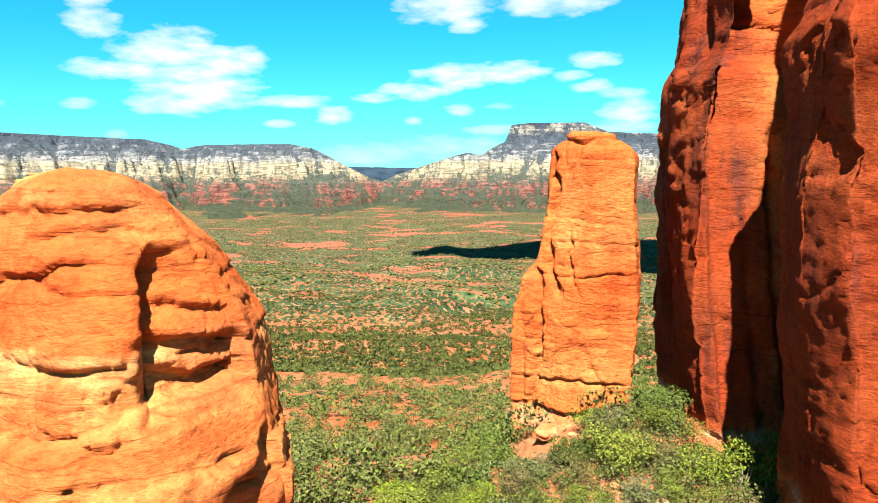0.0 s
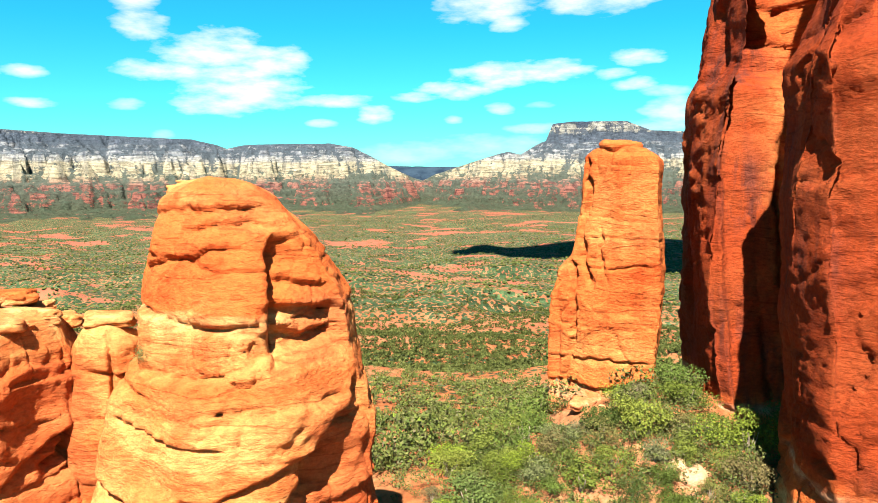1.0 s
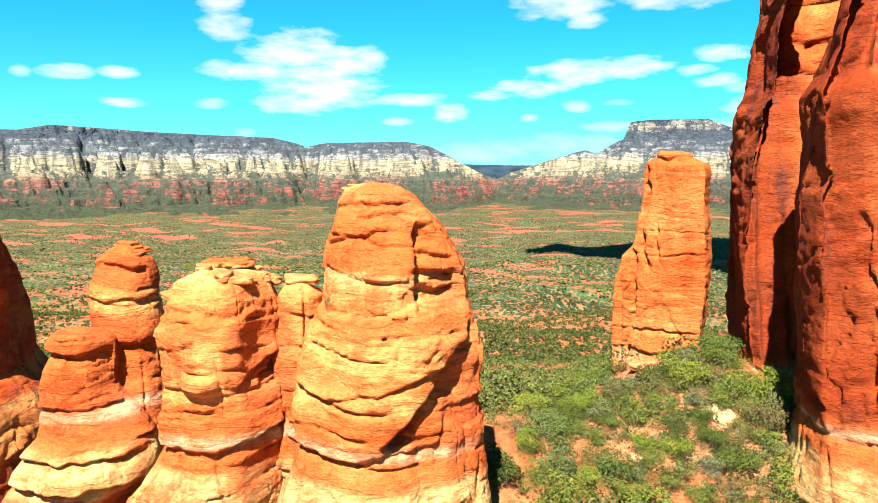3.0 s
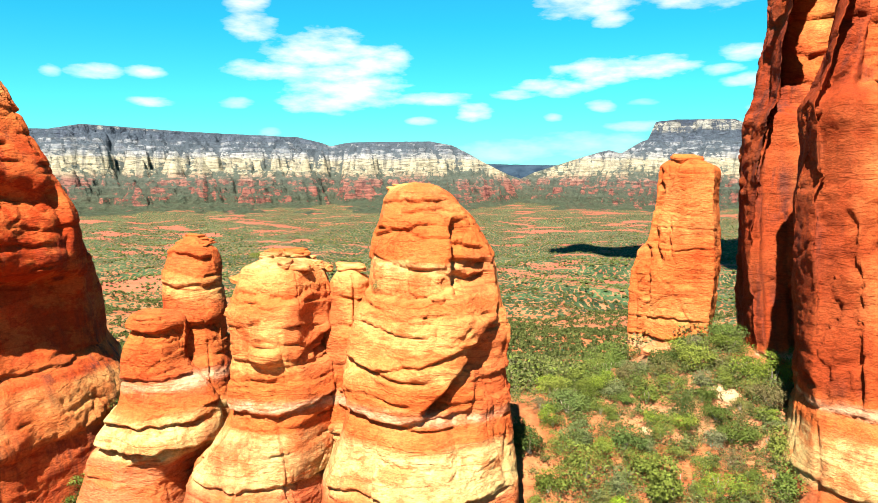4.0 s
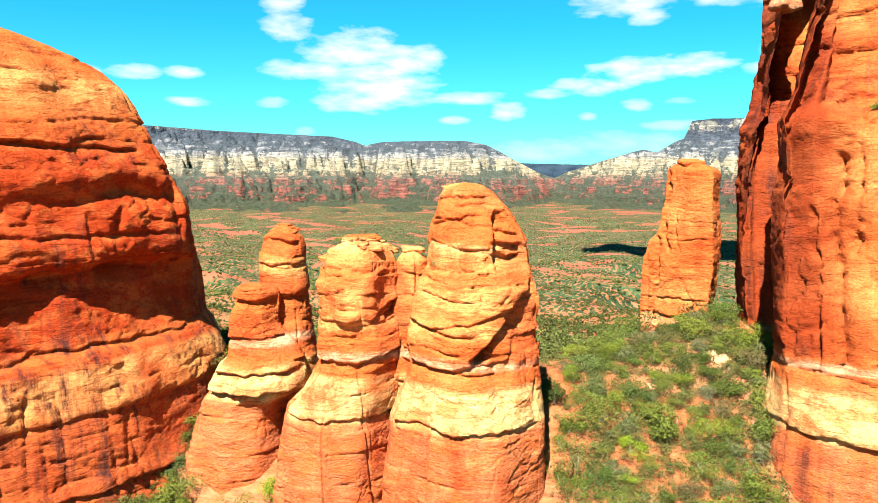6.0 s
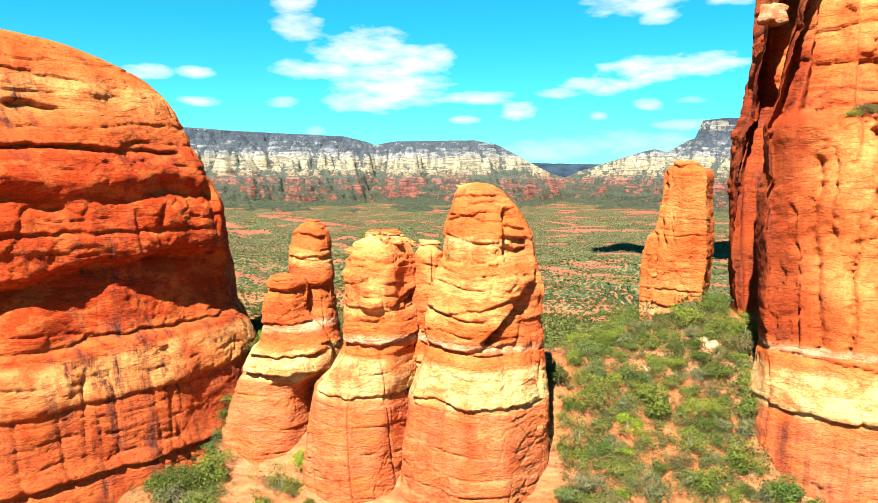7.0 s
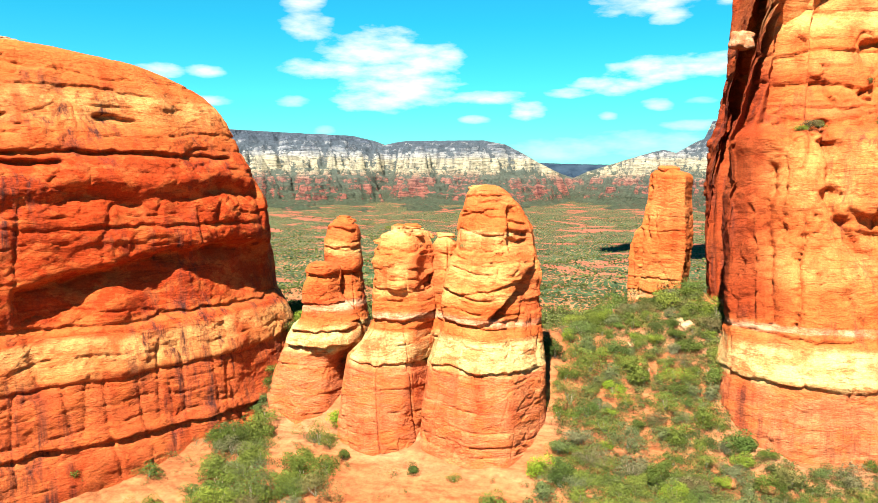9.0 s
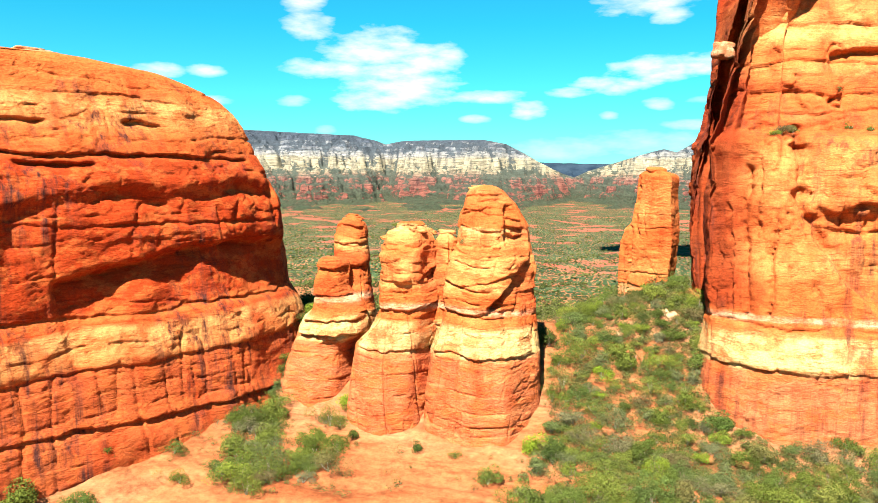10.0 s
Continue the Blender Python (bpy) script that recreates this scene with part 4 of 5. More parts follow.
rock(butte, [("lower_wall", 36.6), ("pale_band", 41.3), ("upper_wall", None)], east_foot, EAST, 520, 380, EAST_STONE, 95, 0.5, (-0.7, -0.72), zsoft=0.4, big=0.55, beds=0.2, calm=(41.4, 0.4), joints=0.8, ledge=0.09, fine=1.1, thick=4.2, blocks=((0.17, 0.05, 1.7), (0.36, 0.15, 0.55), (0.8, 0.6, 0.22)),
    clefts=[("x", "v", [(22.6, 63), (22.3, 54), (22.9, 43.4)], 1.2, 0.16, -0.6), ("x", "v", [(26.3, 57), (25.8, 50), (25.6, 43.4)], 1.1, 0.15, -0.5), ("x", "v", [(24.2, 69), (24.5, 60), (24.0, 54)], 0.5, 0.14, 0.4), ("x", "v", [(20.4, 58), (20.8, 44)], 0.6, 0.15, 0), ("x", "v", [(27.9, 52), (28.2, 44)], 0.35, 0.1, 0),
        ("x", "v", [(28.6, 68.5), (29.4, 64), (29.0, 59), (30.4, 56)], 2.2, 0.55, -1.0), ("x", "h", [(27.8, 66.2), (30.4, 65.6)], 0.9, 0.3, 0.8), ("x", "h", [(28.0, 59.8), (30.6, 59.6)], 0.8, 0.35, 1.2),
        ("x", "v", [(30.4, 56.5), (32.5, 52.0), (35.2, 48.3), (39.8, 43.8)], 1.7, 0.3, -9.0), ("x", "h", [(31.5, 57.6), (33.6, 56.6), (36.4, 58.4), (41, 57.8), (46, 59)], 1.6, 0.35, 1.6), ("x", "h", [(31.5, 55.2), (36.8, 54.6), (46, 55.8)], 0.7, 0.25, 0.8), ("x", "v", [(34.6, 57.5), (34.8, 51)], 0.6, 0.2, 0.6), ("x", "v", [(37.4, 57), (37.8, 49)], 0.6, 0.2, -0.6),
        ("x", "v", [(31.1, 47.6), (31.9, 45.4), (33.2, 43.2)], 0.7, 0.2, 0.5), ("x", "v", [(34.6, 42.6), (35.2, 40), (35.4, 36.8)], 0.9, 0.2, -0.7), ("x", "v", [(26.0, 41), (26.3, 36.8)], 0.4, 0.12, 0),
        ("x", "h", [(34.0, 78.8), (38, 79.8), (46, 79.4)], 1.6, 0.4, 1.6), ("x", "h", [(20, 77.4), (30, 78.2), (46, 77.6)], 0.6, 0.14, 0.4), ("x", "h", [(21, 74.2), (34, 73.4), (46, 73.8)], 0.5, 0.14, 0.5), ("x", "h", [(22, 71.0), (30, 70.6), (46, 71.6)], 0.4, 0.12, 0.4), ("x", "h", [(19, 84), (46, 83.6)], 0.6, 0.14, 0.5),
        ("x", "h", [(18, 42.6), (30, 42.1), (46, 42.4)], 0.4, 0.12, 0.3), ("x", "h", [(18, 36.8), (30, 36.3), (46, 36.6)], 0.4, 0.12, 0.4)],
    bumps=[(17.2, 58, 51.5, 1.4, 3.0, -1.0), (26.4, 31.5, 58, 3.2, 9.0, 1.2), (39, 32, 61.5, 6.5, 7.0, 1.9), (28.5, 29, 47, 6.0, 4.5, 0.9), (21.0, 34, 66, 2.4, 12.0, 0.8)])

place_slab(butte, "perched_boulder", 20.6, 50.0, 81.8, 1.5, 1.4, 1.3, 30, 6, PALE, 181)

# west butte
west_foot = [(-74, -26), (-64.4, -8.2), (-54.2, 9.6), (-49.0, 21), (-46.6, 33), (-47.5, 40), (-53, 48), (-64, 54), (-88, 56), (-112, 36), (-118, -10), (-96, -38)]
ROCK_PLANS.append(west_foot)
WEST = [(11, 0, 0, -3.4, -0.6, 1, 0, 0), (26.5, 0, 0, -2.4, -0.5, 1, 0, 0), (29.5, 0, 0, -2.0, -0.4, 1, 0, 0), (30.2, 0, 0, -1.4, -0.2, 1, 0, 0), (36.4, 0, 0, -0.5, 0.0, 1, 0, 0), (37, 0, 0, -0.8, -0.3, 1, 0, 0), (41.5, 0, 0, 0.3, 1.0, 1, 0, 0), (43.5, 0, 0, 1.6, 2.2, 1, 0, 0), (48, 0, 0, 1.8, 4, 1, 0, 0), (53, 0, 0, 2.0, 7, 1, 0, 0),
        (57, 0, 0, 2.3, 10.5, 1, 0, 0), (61, 1, 1, 4.2, 15.5, 1, 0, 0), (65.5, 2, 2, 6.5, 19.5, 1, 0, 0), (68.8, 3, 3, 8.4, 21.5, 1, 0, 0), (71, 4, 4, 8.8, 20.5, 0.97, 0, 0), (73.2, 5, 5, 9.5, 18.5, 0.89, 0, 0), (75.2, 5, 5, 10, 19, 0.74, 0, 0), (76.8, 5, 5, 10, 19, 0.54, 0, 0), (77.8, 5, 5, 10, 19, 0.3, 0, 0)]
butte2 = thing("sandstone_butte", "broad red sandstone butte with dark varnish, overhangs and a domed top", "butte", "buttes", (-80, 10, 30))
rock(butte2, [("lower_wall", 36.6), ("pale_band", 41.3), ("upper_wall", None)], west_foot, WEST, 520, 370, WEST_STONE, 117, 1.6, (0.85, -0.5), zsoft=0.5, calm=(36.6, 0.6), big=0.7, beds=0.32, joints=0.4, ledge=0.15, thick=3.6, blocks=((0.11, 0.16, 0.5), (0.42, 0.42, 0.35)),
    clefts=[("y", "h", [(-20, 64.2), (9.9, 64.1), (30, 63.9)], 0.9, 0.16, 0.4), ("y", "h", [(-2.5, 62.9), (5.1, 62.9)], 1.4, 0.2, 0.6), ("y", "h", [(-2.3, 68.4), (2.0, 68.4)], 1.1, 0.2, 0.5), ("y", "h", [(12.1, 68.5), (16.3, 68.5)], 1.3, 0.25, 0.7), ("y", "h", [(-6.0, 56.0), (6.4, 59.0), (13.0, 58.0), (20, 58.2), (26.8, 59.4), (34, 58.6)], 1.5, 1.4, 4.0),
        ("y", "h", [(-20, 55.6), (7.2, 54.9), (32, 54.4)], 0.4, 0.14, 0.4), ("y", "h", [(-1.1, 47.4), (6.0, 48.6), (16.3, 50.6), (26.5, 51.2), (36, 50)], 3.2, 0.8, 3.6), ("y", "h", [(-20, 43.6), (8.2, 43.0), (36, 42.8)], 0.5, 0.15, 0.4), ("y", "h", [(-20, 36.6), (12, 36.3), (40, 36.9)], 0.4, 0.14, 0.4), ("y", "h", [(-20, 29.4), (12, 28.6), (30, 28.4)], 0.8, 0.2, 0.8), ("y", "h", [(-20, 71.6), (10, 72.4), (20, 72)], 0.4, 0.12, 0.3)],
    bumps=[(-58, -4, 64, 11, 9, 2.5), (-47, 33, 47, 7, 4.0, -2.4)])
place_slab(butte2, "cap_slab", -77, 13, 78.4, 3.6, 2.6, 0.8, 20, 2, PALE, 171)
place_slab(butte2, "cap_slab", -77.6, 13, 79.3, 2.0, 1.6, 0.4, 50, 2, PALE, 172)


# ---- mesas across the valley ----
# azimuth, elevation of the skyline seen from the saddle, distance of the cliff line
RIM = np.array([(-60, 3.0, 4000), (-38, 3.15, 4050), (-36, 3.55, 4100), (-34, 3.45, 4120), (-29.6, 3.2, 4150), (-21.2, 2.9, 4200), (-19.6, 2.55, 4330), (-18.75, 2.25, 4520), (-17.9, 2.45, 4400), (-17.1, 2.56, 4260), (-14, 2.62, 4180), (-11.2, 2.66, 4150),
    (-9.5, 2.35, 4180), (-8.2, 1.7, 4230), (-7.0, 1.0, 4330), (-6.0, 0.5, 4450), (-5.0, 0.05, 4650), (-4.3, -0.15, 4750), (-3.2, 0.35, 4600), (-1.8, 0.8, 4400), (-0.4, 1.25, 4300), (1.4, 1.8, 4220), (2.2, 1.98, 4200), (3.1, 1.75, 4200), (4.4, 2.5, 4170)])
RIM = np.vstack([RIM, [(5.0, 2.75, 4150), (5.5, 4.0, 4120), (7, 4.15, 4100), (10.9, 4.1, 4100), (12.6, 3.4, 4100), (14, 3.3, 4100), (22, 3.0, 4100), (36, 2.8, 4100)]])
RISE = np.array([(-1000, -135), (-760, -92), (-520, -62), (-512, -40), (-420, -22), (-412, 4), (-330, 16), (-322, 40), (-215, 62), (-205, 84), (-150, 98), (-136, 150), (-118, 158), (-108, 182), (-60, 194), (-52, 212), (10, 226), (18, 242), (90, 256), (98, 272), (170, 288), (180, 330), (205, 340), (215, 400), (900, 405)])


def mesa(name, label, az0, az1, step=0.08, rim=RIM, material=MESA, relief=1.0):
    """A cliffed tableland between two bearings: flat beds cut back into spurs and gullies."""
    az = np.arange(az0, az1 + step / 2, step)
    r = np.concatenate([np.arange(3080, 3600, 26.0), np.arange(3600, 4560, 9.0), np.arange(4560, 4960, 30.0)])
    R, A = np.meshgrid(r, az, indexing="ij")
    R, A = R.ravel(), A.ravel()
    x, y = R * np.sin(np.radians(A)), R * np.cos(np.radians(A))
    p = np.stack([x, y, 0 * x], -1)
    D = np.interp(A, rim[:, 0], rim[:, 2])
    top = 60 + R * np.tan(np.radians(np.interp(A, rim[:, 0], rim[:, 1]))) + 3 * fbm(p / 70.0, 3, 77)
    n1, n2, n3 = np.abs(pn(p / 430.0, 201)), np.abs(pn(p / 170.0, 202)), np.abs(pn(p / 62.0, 203))
    u = R - D + relief * (360 * (n1 - 0.25) + 340 * (n2 - 0.25) + 150 * (n3 - 0.25) + 12 * fbm(p / 24.0, 2, 204) + 90 * pn(p / 800.0, 205))
    h = np.interp(u, RISE[:, 0], RISE[:, 1]) + 5 * fbm(p / 60.0, 2, 206)
    fan = 40 + 0.62 * (u + 250) + 210 * pn(p / 210.0, 207) + 60 * pn(p / 70.0, 208) - 70
    h = np.maximum(h, np.minimum(fan, 225))
    h = np.where(u < -700, np.interp(u, RISE[:, 0], RISE[:, 1]), h)
    h = np.minimum(h, top)
    gully = np.exp(-(n2 / 0.09) ** 2) + 0.8 * np.exp(-(n1 / 0.06) ** 2) + 0.5 * np.exp(-(n3 / 0.10) ** 2)
    me = mesh_of(name, np.stack([x, y, h], -1), grid_faces(len(r), len(az), False)[:, ::-1], True, material)
    me.attributes.new("strata", "FLOAT", "POINT").data.foreach_set("value", ((h + 135.0) / 500.0).astype(np.float32))
    me.attributes.new("gully", "FLOAT", "POINT").data.foreach_set("value", gully.astype(np.float32))
    tagged(new(name, me), label, "mesa", kind="structure")


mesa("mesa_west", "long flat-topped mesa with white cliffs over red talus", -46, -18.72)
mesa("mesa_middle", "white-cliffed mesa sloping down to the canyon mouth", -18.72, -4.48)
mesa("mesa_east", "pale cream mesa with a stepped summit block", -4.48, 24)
mesa("far_plateau", "dark forested plateau closing the canyon far off", -9, 2, 0.12, np.array([(-9, 0.9, 5010), (-7, 0.98, 5010), (-4, 0.9, 4990), (0, 0.86, 5010), (2, 0.8, 5010)]), FOREST, 0.1)


# ---- plants ----
def inside(x, y, poly, grow=1.0):
    q = np.asarray(poly, float)
    c = q.mean(0)
    q = c + (q - c) * grow
    hit = np.zeros(len(x), bool)
    j = len(q) - 1
    for i in range(len(q)):
        (xi, yi), (xj, yj) = q[i], q[j]
        cross = (yi > y) != (yj > y)
        hit ^= cross & (x < (xj - xi) * (y - yi) / (yj - yi + 1e-12) + xi)
        j = i
    return hit


def clear_of_rock(x, y):
    bad = np.zeros(len(x), bool)
    for p in ROCK_PLANS:
        bad |= inside(x, y, p, 1.03)
    bad |= (x - 7.2) ** 2 + (y - 51.0) ** 2 < 3.4 ** 2
    return ~bad


def leaf_cloud(n, rng, lumps=7, leaf=0.16, flat=0.75):
    """Leaf sprigs of a crown of unit radius, on uneven lumps: points and triangles."""
    c = rng.normal(size=(lumps, 3)) * np.array([0.42, 0.42, 0.25])
    rad = rng.uniform(0.32, 0.58, lumps)
    k = rng.randint(0, lumps, n)
    d = rng.normal(size=(n, 3))
    d /= np.linalg.norm(d, axis=1)[:, None]
    d[:, 2] = np.abs(d[:, 2]) * rng.choice([1, 1, 1, -0.6], n)
    p = c[k] + d * (rad[k] * rng.uniform(0.72, 1.08, n))[:, None]
    p[:, 2] = p[:, 2] * flat + 0.45
    a = rng.normal(size=(n, 3)) + d * 0.4
    a /= np.linalg.norm(a, axis=1)[:, None]
    b = np.cross(a, d + 0.3 * rng.normal(size=(n, 3)))
    b /= np.linalg.norm(b, axis=1)[:, None] + 1e-9
    s = (leaf * rng.uniform(0.6, 1.4, n))[:, None]
    tri = np.stack([p - a * s * 0.8, p + a * s * 0.8, p + b * s], 1)
    return tri.reshape(-1, 3), np.arange(n * 3).reshape(-1, 3)


def trunk_mesh(name, rng):
    bm = bmesh.new()
    for k in range(5):
        a = rng.uniform(0, 6.28)
        lean = rng.uniform(0.15, 0.5) if k else 0.08
        prev = None
        for s in range(5):
            t = s / 4
            r = (0.075 if k == 0 else 0.045) * (1 - 0.75 * t)
            cx, cy = math.cos(a) * lean * t * (1 + 0.3 * math.sin(3 * t)), math.sin(a) * lean * t
            ring = [bm.verts.new((cx + r * math.cos(q), cy + r * math.sin(q), -0.12 + 0.75 * t)) for q in (0, 1.26, 2.51, 3.77, 5.03)]
            if prev:
                for i in range(5):
                    bm.faces.new((prev[i], prev[(i + 1) % 5], ring[(i + 1) % 5], ring[i]))
            prev = ring
    me = bpy.data.meshes.new(name)
    bm.to_mesh(me)
    bm.free()
    me.materials.append(BARK)
    return me


rng = np.random.RandomState(3)
PROTO = []
for k in range(9):
    v, f = leaf_cloud(2600, rng, 8 + k % 5, 0.042 + 0.007 * (k % 3), 0.8 + 0.05 * (k % 4))
    PROTO.append((mesh_of("crown", v, f, False, LEAF), trunk_mesh("trunk", rng)))


def shrub(x, y, r, kind, tall=1.0, turn=0.0, z=None):
    z = float(ground_height([x], [y])[0]) if z is None else z
    juniper = r > 1.6
    e = thing("juniper" if juniper else "shrub", ("rounded green juniper rooted in red earth" if juniper else "low grey-green desert shrub on red earth"), "tree" if juniper else "shrub", "junipers on the saddle" if juniper else "shrubs on the saddle")
    e.matrix_world = pose(x, y, z, 0, 0, turn) @ Matrix.Diagonal((r, r, r * tall, 1))
    crown, trunk = PROTO[kind % len(PROTO)]
    child("trunk", trunk, e)
    child("crown", crown, e)


# ones that stand apart, then the thicket on the saddle
for x, y, r, kind, tall in [(1.9, 22.6, 2.3, 0, 1.1), (-4.4, 36.3, 2.6, 1, 0.9), (-9.6, 13.2, 1.9, 2, 1.0), (-48.7, 3.8, 1.7, 3, 0.9), (-56, -5.5, 2.3, 4, 1.0), (-62.5, -8.5, 3.0, 5, 0.9), (-41.5, 5.5, 3.0, 6, 1.0),
        (-38, 9, 2.2, 7, 1.0), (-36, 13, 1.8, 8, 1.0), (-46.2, 17.0, 2.4, 0, 1.3), (-47.6, 23.5, 1.8, 1, 1.3), (-48.2, 29, 1.6, 2, 1.2), (-34.5, 20.4, 1.8, 3, 1.5), (-32.6, 23.6, 1.7, 4, 1.5), (-42.6, 14.5, 2.1, 5, 1.2), (-4.5, 19.5, 2.2, 2, 1.0), (-2.6, 24.0, 1.6, 6, 1.0),
        (-52.0, 7.6, 1.5, 7, 0.8), (-57.8, 2.0, 2.4, 1, 1.0), (-33.6, 11.5, 1.9, 4, 0.9), (-39.4, 4.4, 2.6, 3, 1.0), (-47.6, 19.4, 2.6, 6, 1.2), (-44.4, 21.4, 2.4, 2, 1.1), (-35.6, 17.0, 2.2, 8, 1.0), (-20.6, 17.4, 1.1, 5, 1.0), (-14.8, 16.6, 0.9, 0, 1.0)]:
    shrub(x, y, r, kind, tall, 40.0 * kind)
# tufts rooted on the rock ledges
for x, y, z, r in [(25.8, 33.0, 67.5, 1.1), (27.0, 33.8, 67.9, 1.5), (28.6, 34.6, 68.1, 1.0), (35.8, 35.6, 68.3, 1.3), (38.6, 35.4, 68.2, 0.9), (34.6, 37.4, 73.6, 1.2), (32.0, 29.0, 49.6, 1.2), (-15.7, 24.9, 52.2, 0.6), (-26.3, 26.5, 54.2, 0.7), (-24.6, 22.4, 47.7, 0.4)]:
    shrub(x, y, r, int(z), 0.8, 10 * z, z)
cand = rng.uniform([-52, 5, 0], [40, 53, 1], (9000, 3))
east = np.clip((cand[:, 0] + 5) / 4, 0, 1)
gully = np.exp(-((cand[:, 0] + 47.0 - 0.45 * np.clip(21 - cand[:, 1], 0, 20)) / 3.4) ** 2) * (cand[:, 1] > 6)
strip = np.exp(-((cand[:, 0] + 33.5) / 2.2) ** 2) * (cand[:, 1] < 27) * (cand[:, 1] > 8)
bare = np.exp(-((cand[:, 0] + 16) / 13) ** 2) * (cand[:, 1] < 22)
patchy = 0.75 + 0.9 * pn(np.stack([cand[:, 0] * 0.13, cand[:, 1] * 0.13, cand[:, 2] * 0], -1), 4)
keep = (np.maximum(np.maximum(east, gully * 1.25), strip * 1.2) * patchy * (1 - 0.9 * bare) > cand[:, 2]) & clear_of_rock(cand[:, 0], cand[:, 1])
kept, taken = cand[keep], []
for x, y, u in kept:
    r = 1.05 + 1.75 * rng.rand() ** 1.5
    if len(taken) < 330 and all((x - a) ** 2 + (y - b) ** 2 > (0.5 * (r + q)) ** 2 for a, b, q in taken):
        taken.append((x, y, r))
for i, (x, y, r) in enumerate(taken):
    shrub(x, y, r, i, rng.uniform(0.75, 1.15), rng.uniform(0, 360))


def scatter(name, label, pts, rad, protos, material):
    """Many plants as one sheet of growth."""
    vs, fs, k = [], [], 0
    z = ground_height(pts[:, 0], pts[:, 1])
    for i in range(len(pts)):
        v, f = protos[i % len(protos)]
        a = rng.uniform(0, 6.28)
        c, s = math.cos(a), math.sin(a)
        w = v @ np.array([[c, s, 0], [-s, c, 0], [0, 0, 1]]) * (rad[i] * np.array([1, 1, rng.uniform(0.75, 1.15)]))
        vs.append(w + np.array([pts[i, 0], pts[i, 1], z[i]]))
        fs.append(f + k)
        k += len(v)
    me = mesh_of(name, np.vstack(vs), np.vstack(fs), False, material)
    tagged(new(name, me), label, "scrub", kind="stuff")


# undergrowth between the shrubs of the saddle
low = rng.uniform([-52, 3, 0], [40, 55, 1], (20000, 3))
lk = np.maximum(np.clip((low[:, 0] + 4) / 4, 0, 1) * 0.75, 0.05 + 0.7 * np.exp(-((low[:, 0] + 47.0 - 0.45 * np.clip(21 - low[:, 1], 0, 20)) / 3.6) ** 2))
edge = np.clip((low[:, 1] - 3) / 6, 0, 1) * np.clip((40 - low[:, 0]) / 8, 0, 1)
lk = lk * edge * (1 - 0.8 * np.exp(-((low[:, 0] + 16) / 13) ** 2) * (low[:, 1] < 22))
low = low[(lk > low[:, 2]) & clear_of_rock(low[:, 0], low[:, 1])][:5200]
scatter("undergrowth", "dry grey-green tufts and low brush on red earth", low[:, :2], 0.5 + 0.95 * rng.rand(len(low)) ** 2, [leaf_cloud(130, rng, 4, 0.092, 0.8) for _ in range(6)], LEAVES_FAR)

# wooded north slope
n = 4200
t = rng.rand(n) ** 1.3
yy = 50 + 400 * t
xx = rng.uniform(-0.75, 0.6, n) * (yy + 40)
ok = clear_of_rock(xx, yy) & (rng.rand(n) < np.clip(1.0 + 1.2 * pn(np.stack([xx * 0.02, yy * 0.02, xx * 0], -1), 9) - np.clip((yy - 260) / 250, 0, 0.8), 0.12, 1))
xx, yy = xx[ok], yy[ok]
close = yy < 125
for part_of, count, leaf in ((close, 330, 0.092), (~close, 84, 0.18)):
    scatter("slope_woods", "dense green oak and juniper scrub on the far slope", np.stack([xx, yy], -1)[part_of], rng.uniform(1.1, 2.6, part_of.sum()), [leaf_cloud(count, rng, 6, leaf, 0.85) for _ in range(8)], LEAVES_FAR)

# scrub dotted over the valley
def lump(rng, small=False):
    bm = bmesh.new()
    if small:
        bmesh.ops.create_uvsphere(bm, u_segments=4, v_segments=2, radius=1.0)
    else:
        bmesh.ops.create_icosphere(bm, subdivisions=1, radius=1.0)
    for v in bm.verts:
        v.co *= rng.uniform(0.6, 1.2)
        v.co.z = v.co.z * 0.75 + 0.35
    v = np.array([q.co[:] for q in bm.verts])
    f = np.array([[q.index for q in p.verts] for p in bm.faces])
    bm.free()
    return v, f


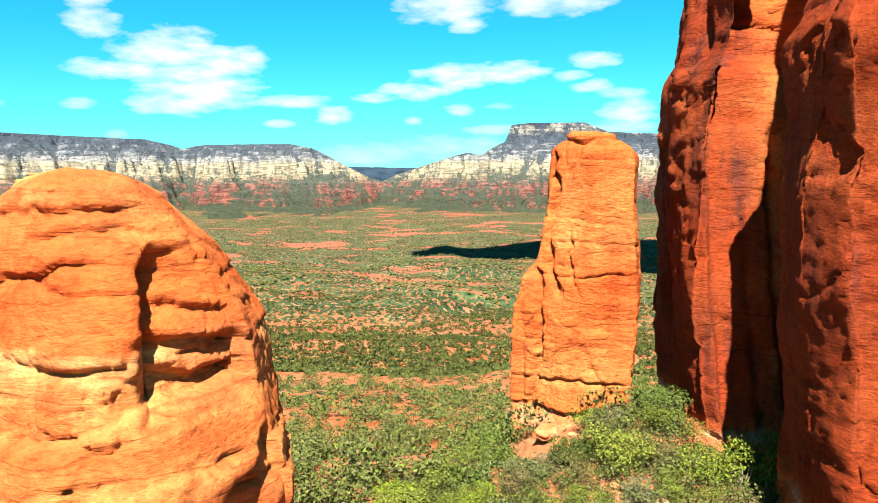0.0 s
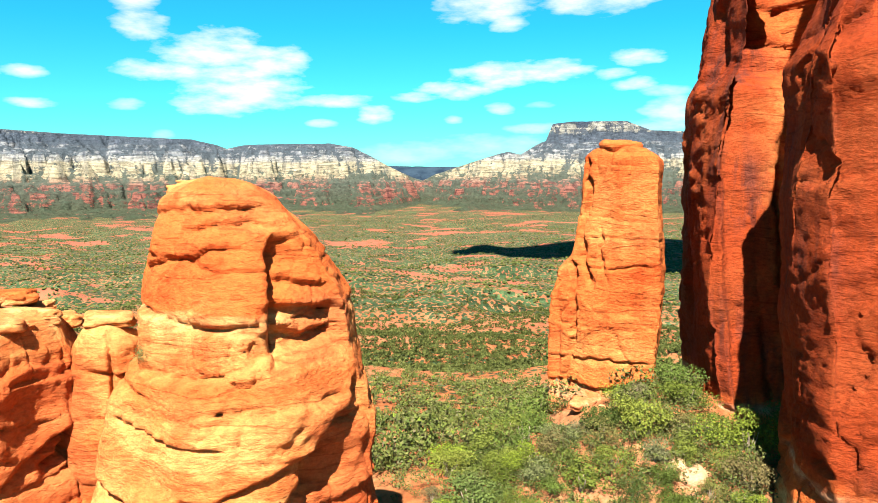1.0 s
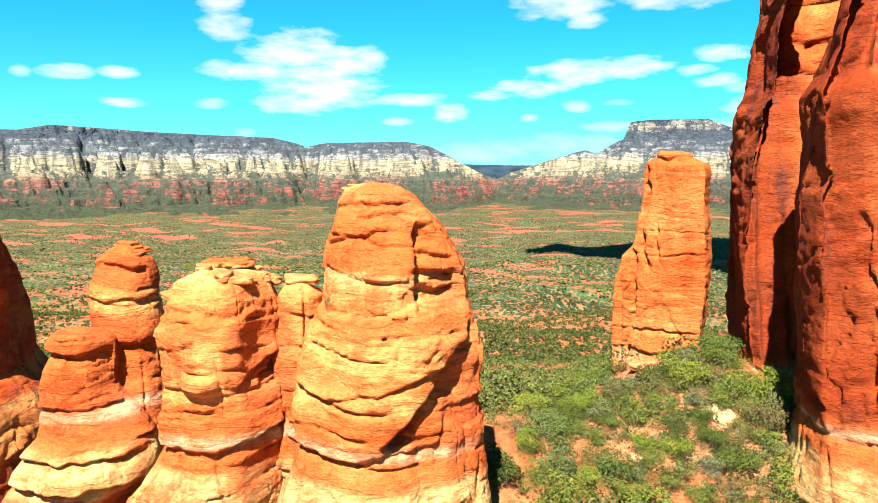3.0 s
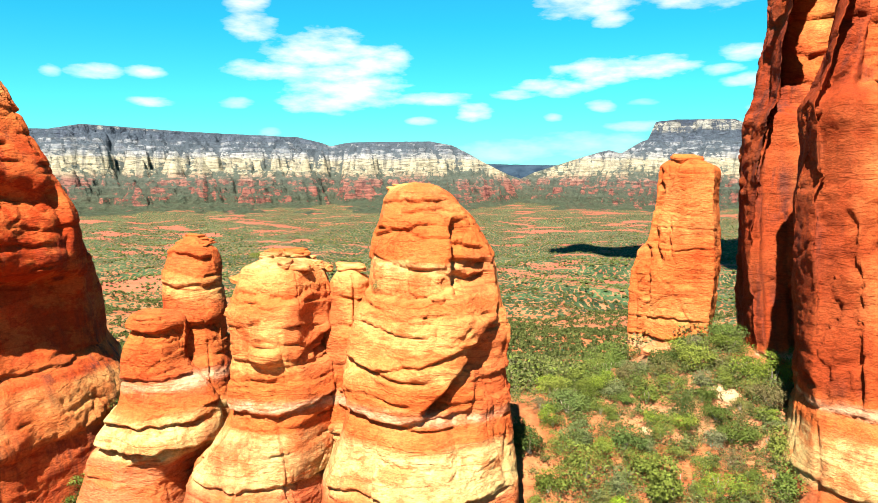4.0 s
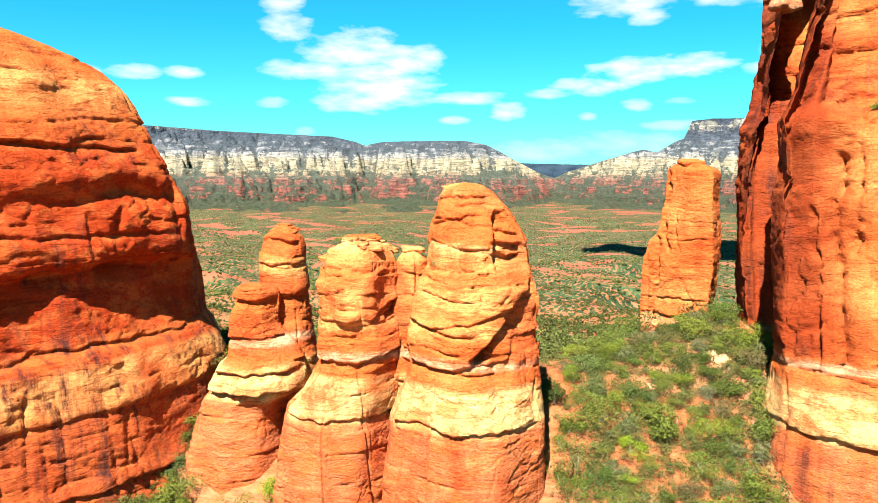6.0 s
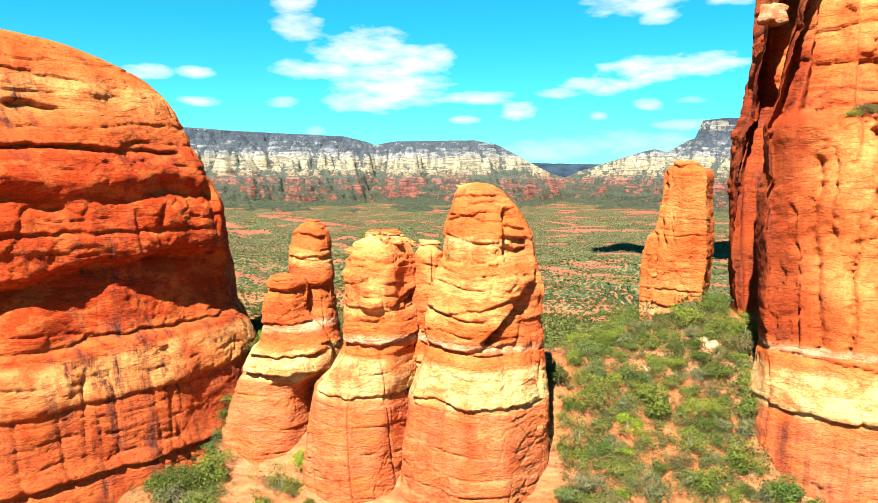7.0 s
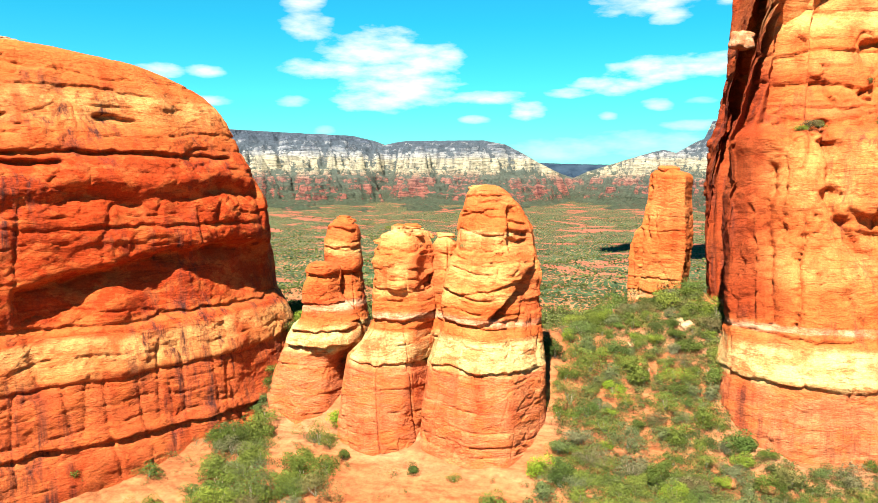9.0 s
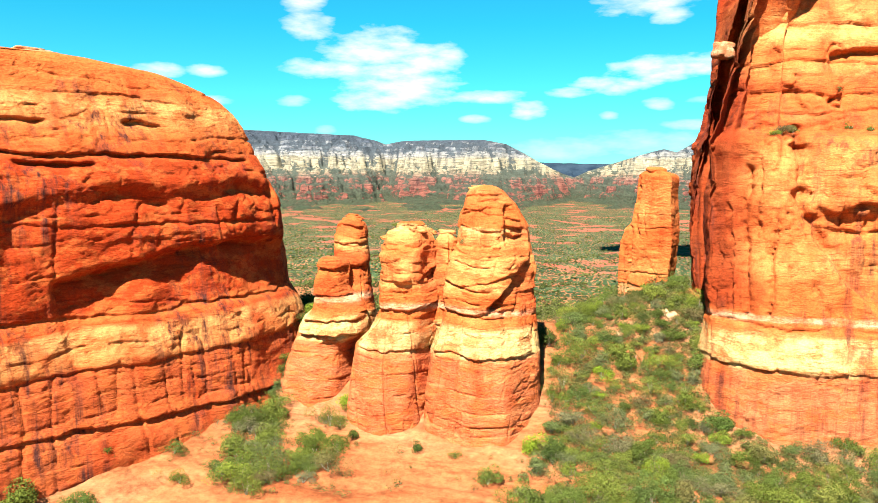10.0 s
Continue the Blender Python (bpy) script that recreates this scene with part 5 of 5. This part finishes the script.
n = 80000
d = 330 * (2900 / 330) ** (rng.rand(n) ** 1.05)
a = np.radians(rng.uniform(-44, 24, n))
xx, yy = d * np.sin(a), d * np.cos(a)
dens = 0.72 + 0.9 * fbm(np.stack([xx * 0.0045, yy * 0.007, xx * 0], -1), 3, 31)
ok = rng.rand(n) < np.clip(dens, 0.25, 1)
xx, yy = xx[ok][:34000], yy[ok][:34000]
close = np.hypot(xx, yy) < 850
for part_of, small in ((close, False), (~close, True)):
    scatter("valley_scrub", "scattered dark green junipers over the red valley floor", np.stack([xx, yy], -1)[part_of], rng.uniform(1.1, 2.8, part_of.sum()) * (1.15 if small else 1.0), [lump(rng, True) if small else leaf_cloud(26, rng, 5, 0.42, 0.8) for _ in range(8)], LEAVES_VALLEY)

# loose stones on the saddle
for k in range(34):
    x, y = rng.uniform(-4, 24), rng.uniform(12, 48)
    if clear_of_rock(np.array([x]), np.array([y]))[0]:
        s = rng.uniform(0.25, 0.9)
        ob = new("boulder", slab_mesh("boulder", s * 1.2, s, s * 0.6, GROUND, 300 + k))
        ob.matrix_world = pose(x, y, float(ground_height([x], [y])[0]) + s * 0.2, rng.uniform(-15, 15), rng.uniform(-15, 15), rng.uniform(0, 180))
        tagged(ob, "weathered orange sandstone block lying on the slope", "boulder", "loose boulders")

for k, (x, y, s) in enumerate([(12.7, 42.3, 0.6), (14.0, 41.6, 0.8), (13.2, 40.9, 0.5), (6.2, 38.5, 0.45), (4.0, 33.5, 0.4)]):
    ob = new("boulder", slab_mesh("boulder", s * 1.3, s, s * 0.7, PALE, 400 + k))
    ob.matrix_world = pose(x, y, float(ground_height([x], [y])[0]) + s * 0.25, 12, -8, 50 * k)
    tagged(ob, "pale cream sandstone block lying among the shrubs", "boulder", "loose boulders")

# a cloud over the valley, whose shadow lies on the plain
for cx, cy, sx, sy in [(150, 1640, 190, 110), (450, 1540, 190, 240)]:
    hz = 900.0
    ob = new("cloud", slab_mesh("cloud", sx, sy, 40, VAPOUR, int(sx)))
    ob.matrix_world = pose(cx + SUN_DIR.x / SUN_DIR.z * (hz + 98), cy + SUN_DIR.y / SUN_DIR.z * (hz + 98), hz)
    tagged(ob, "flat white cumulus cloud drifting over the valley", "cloud", "clouds")
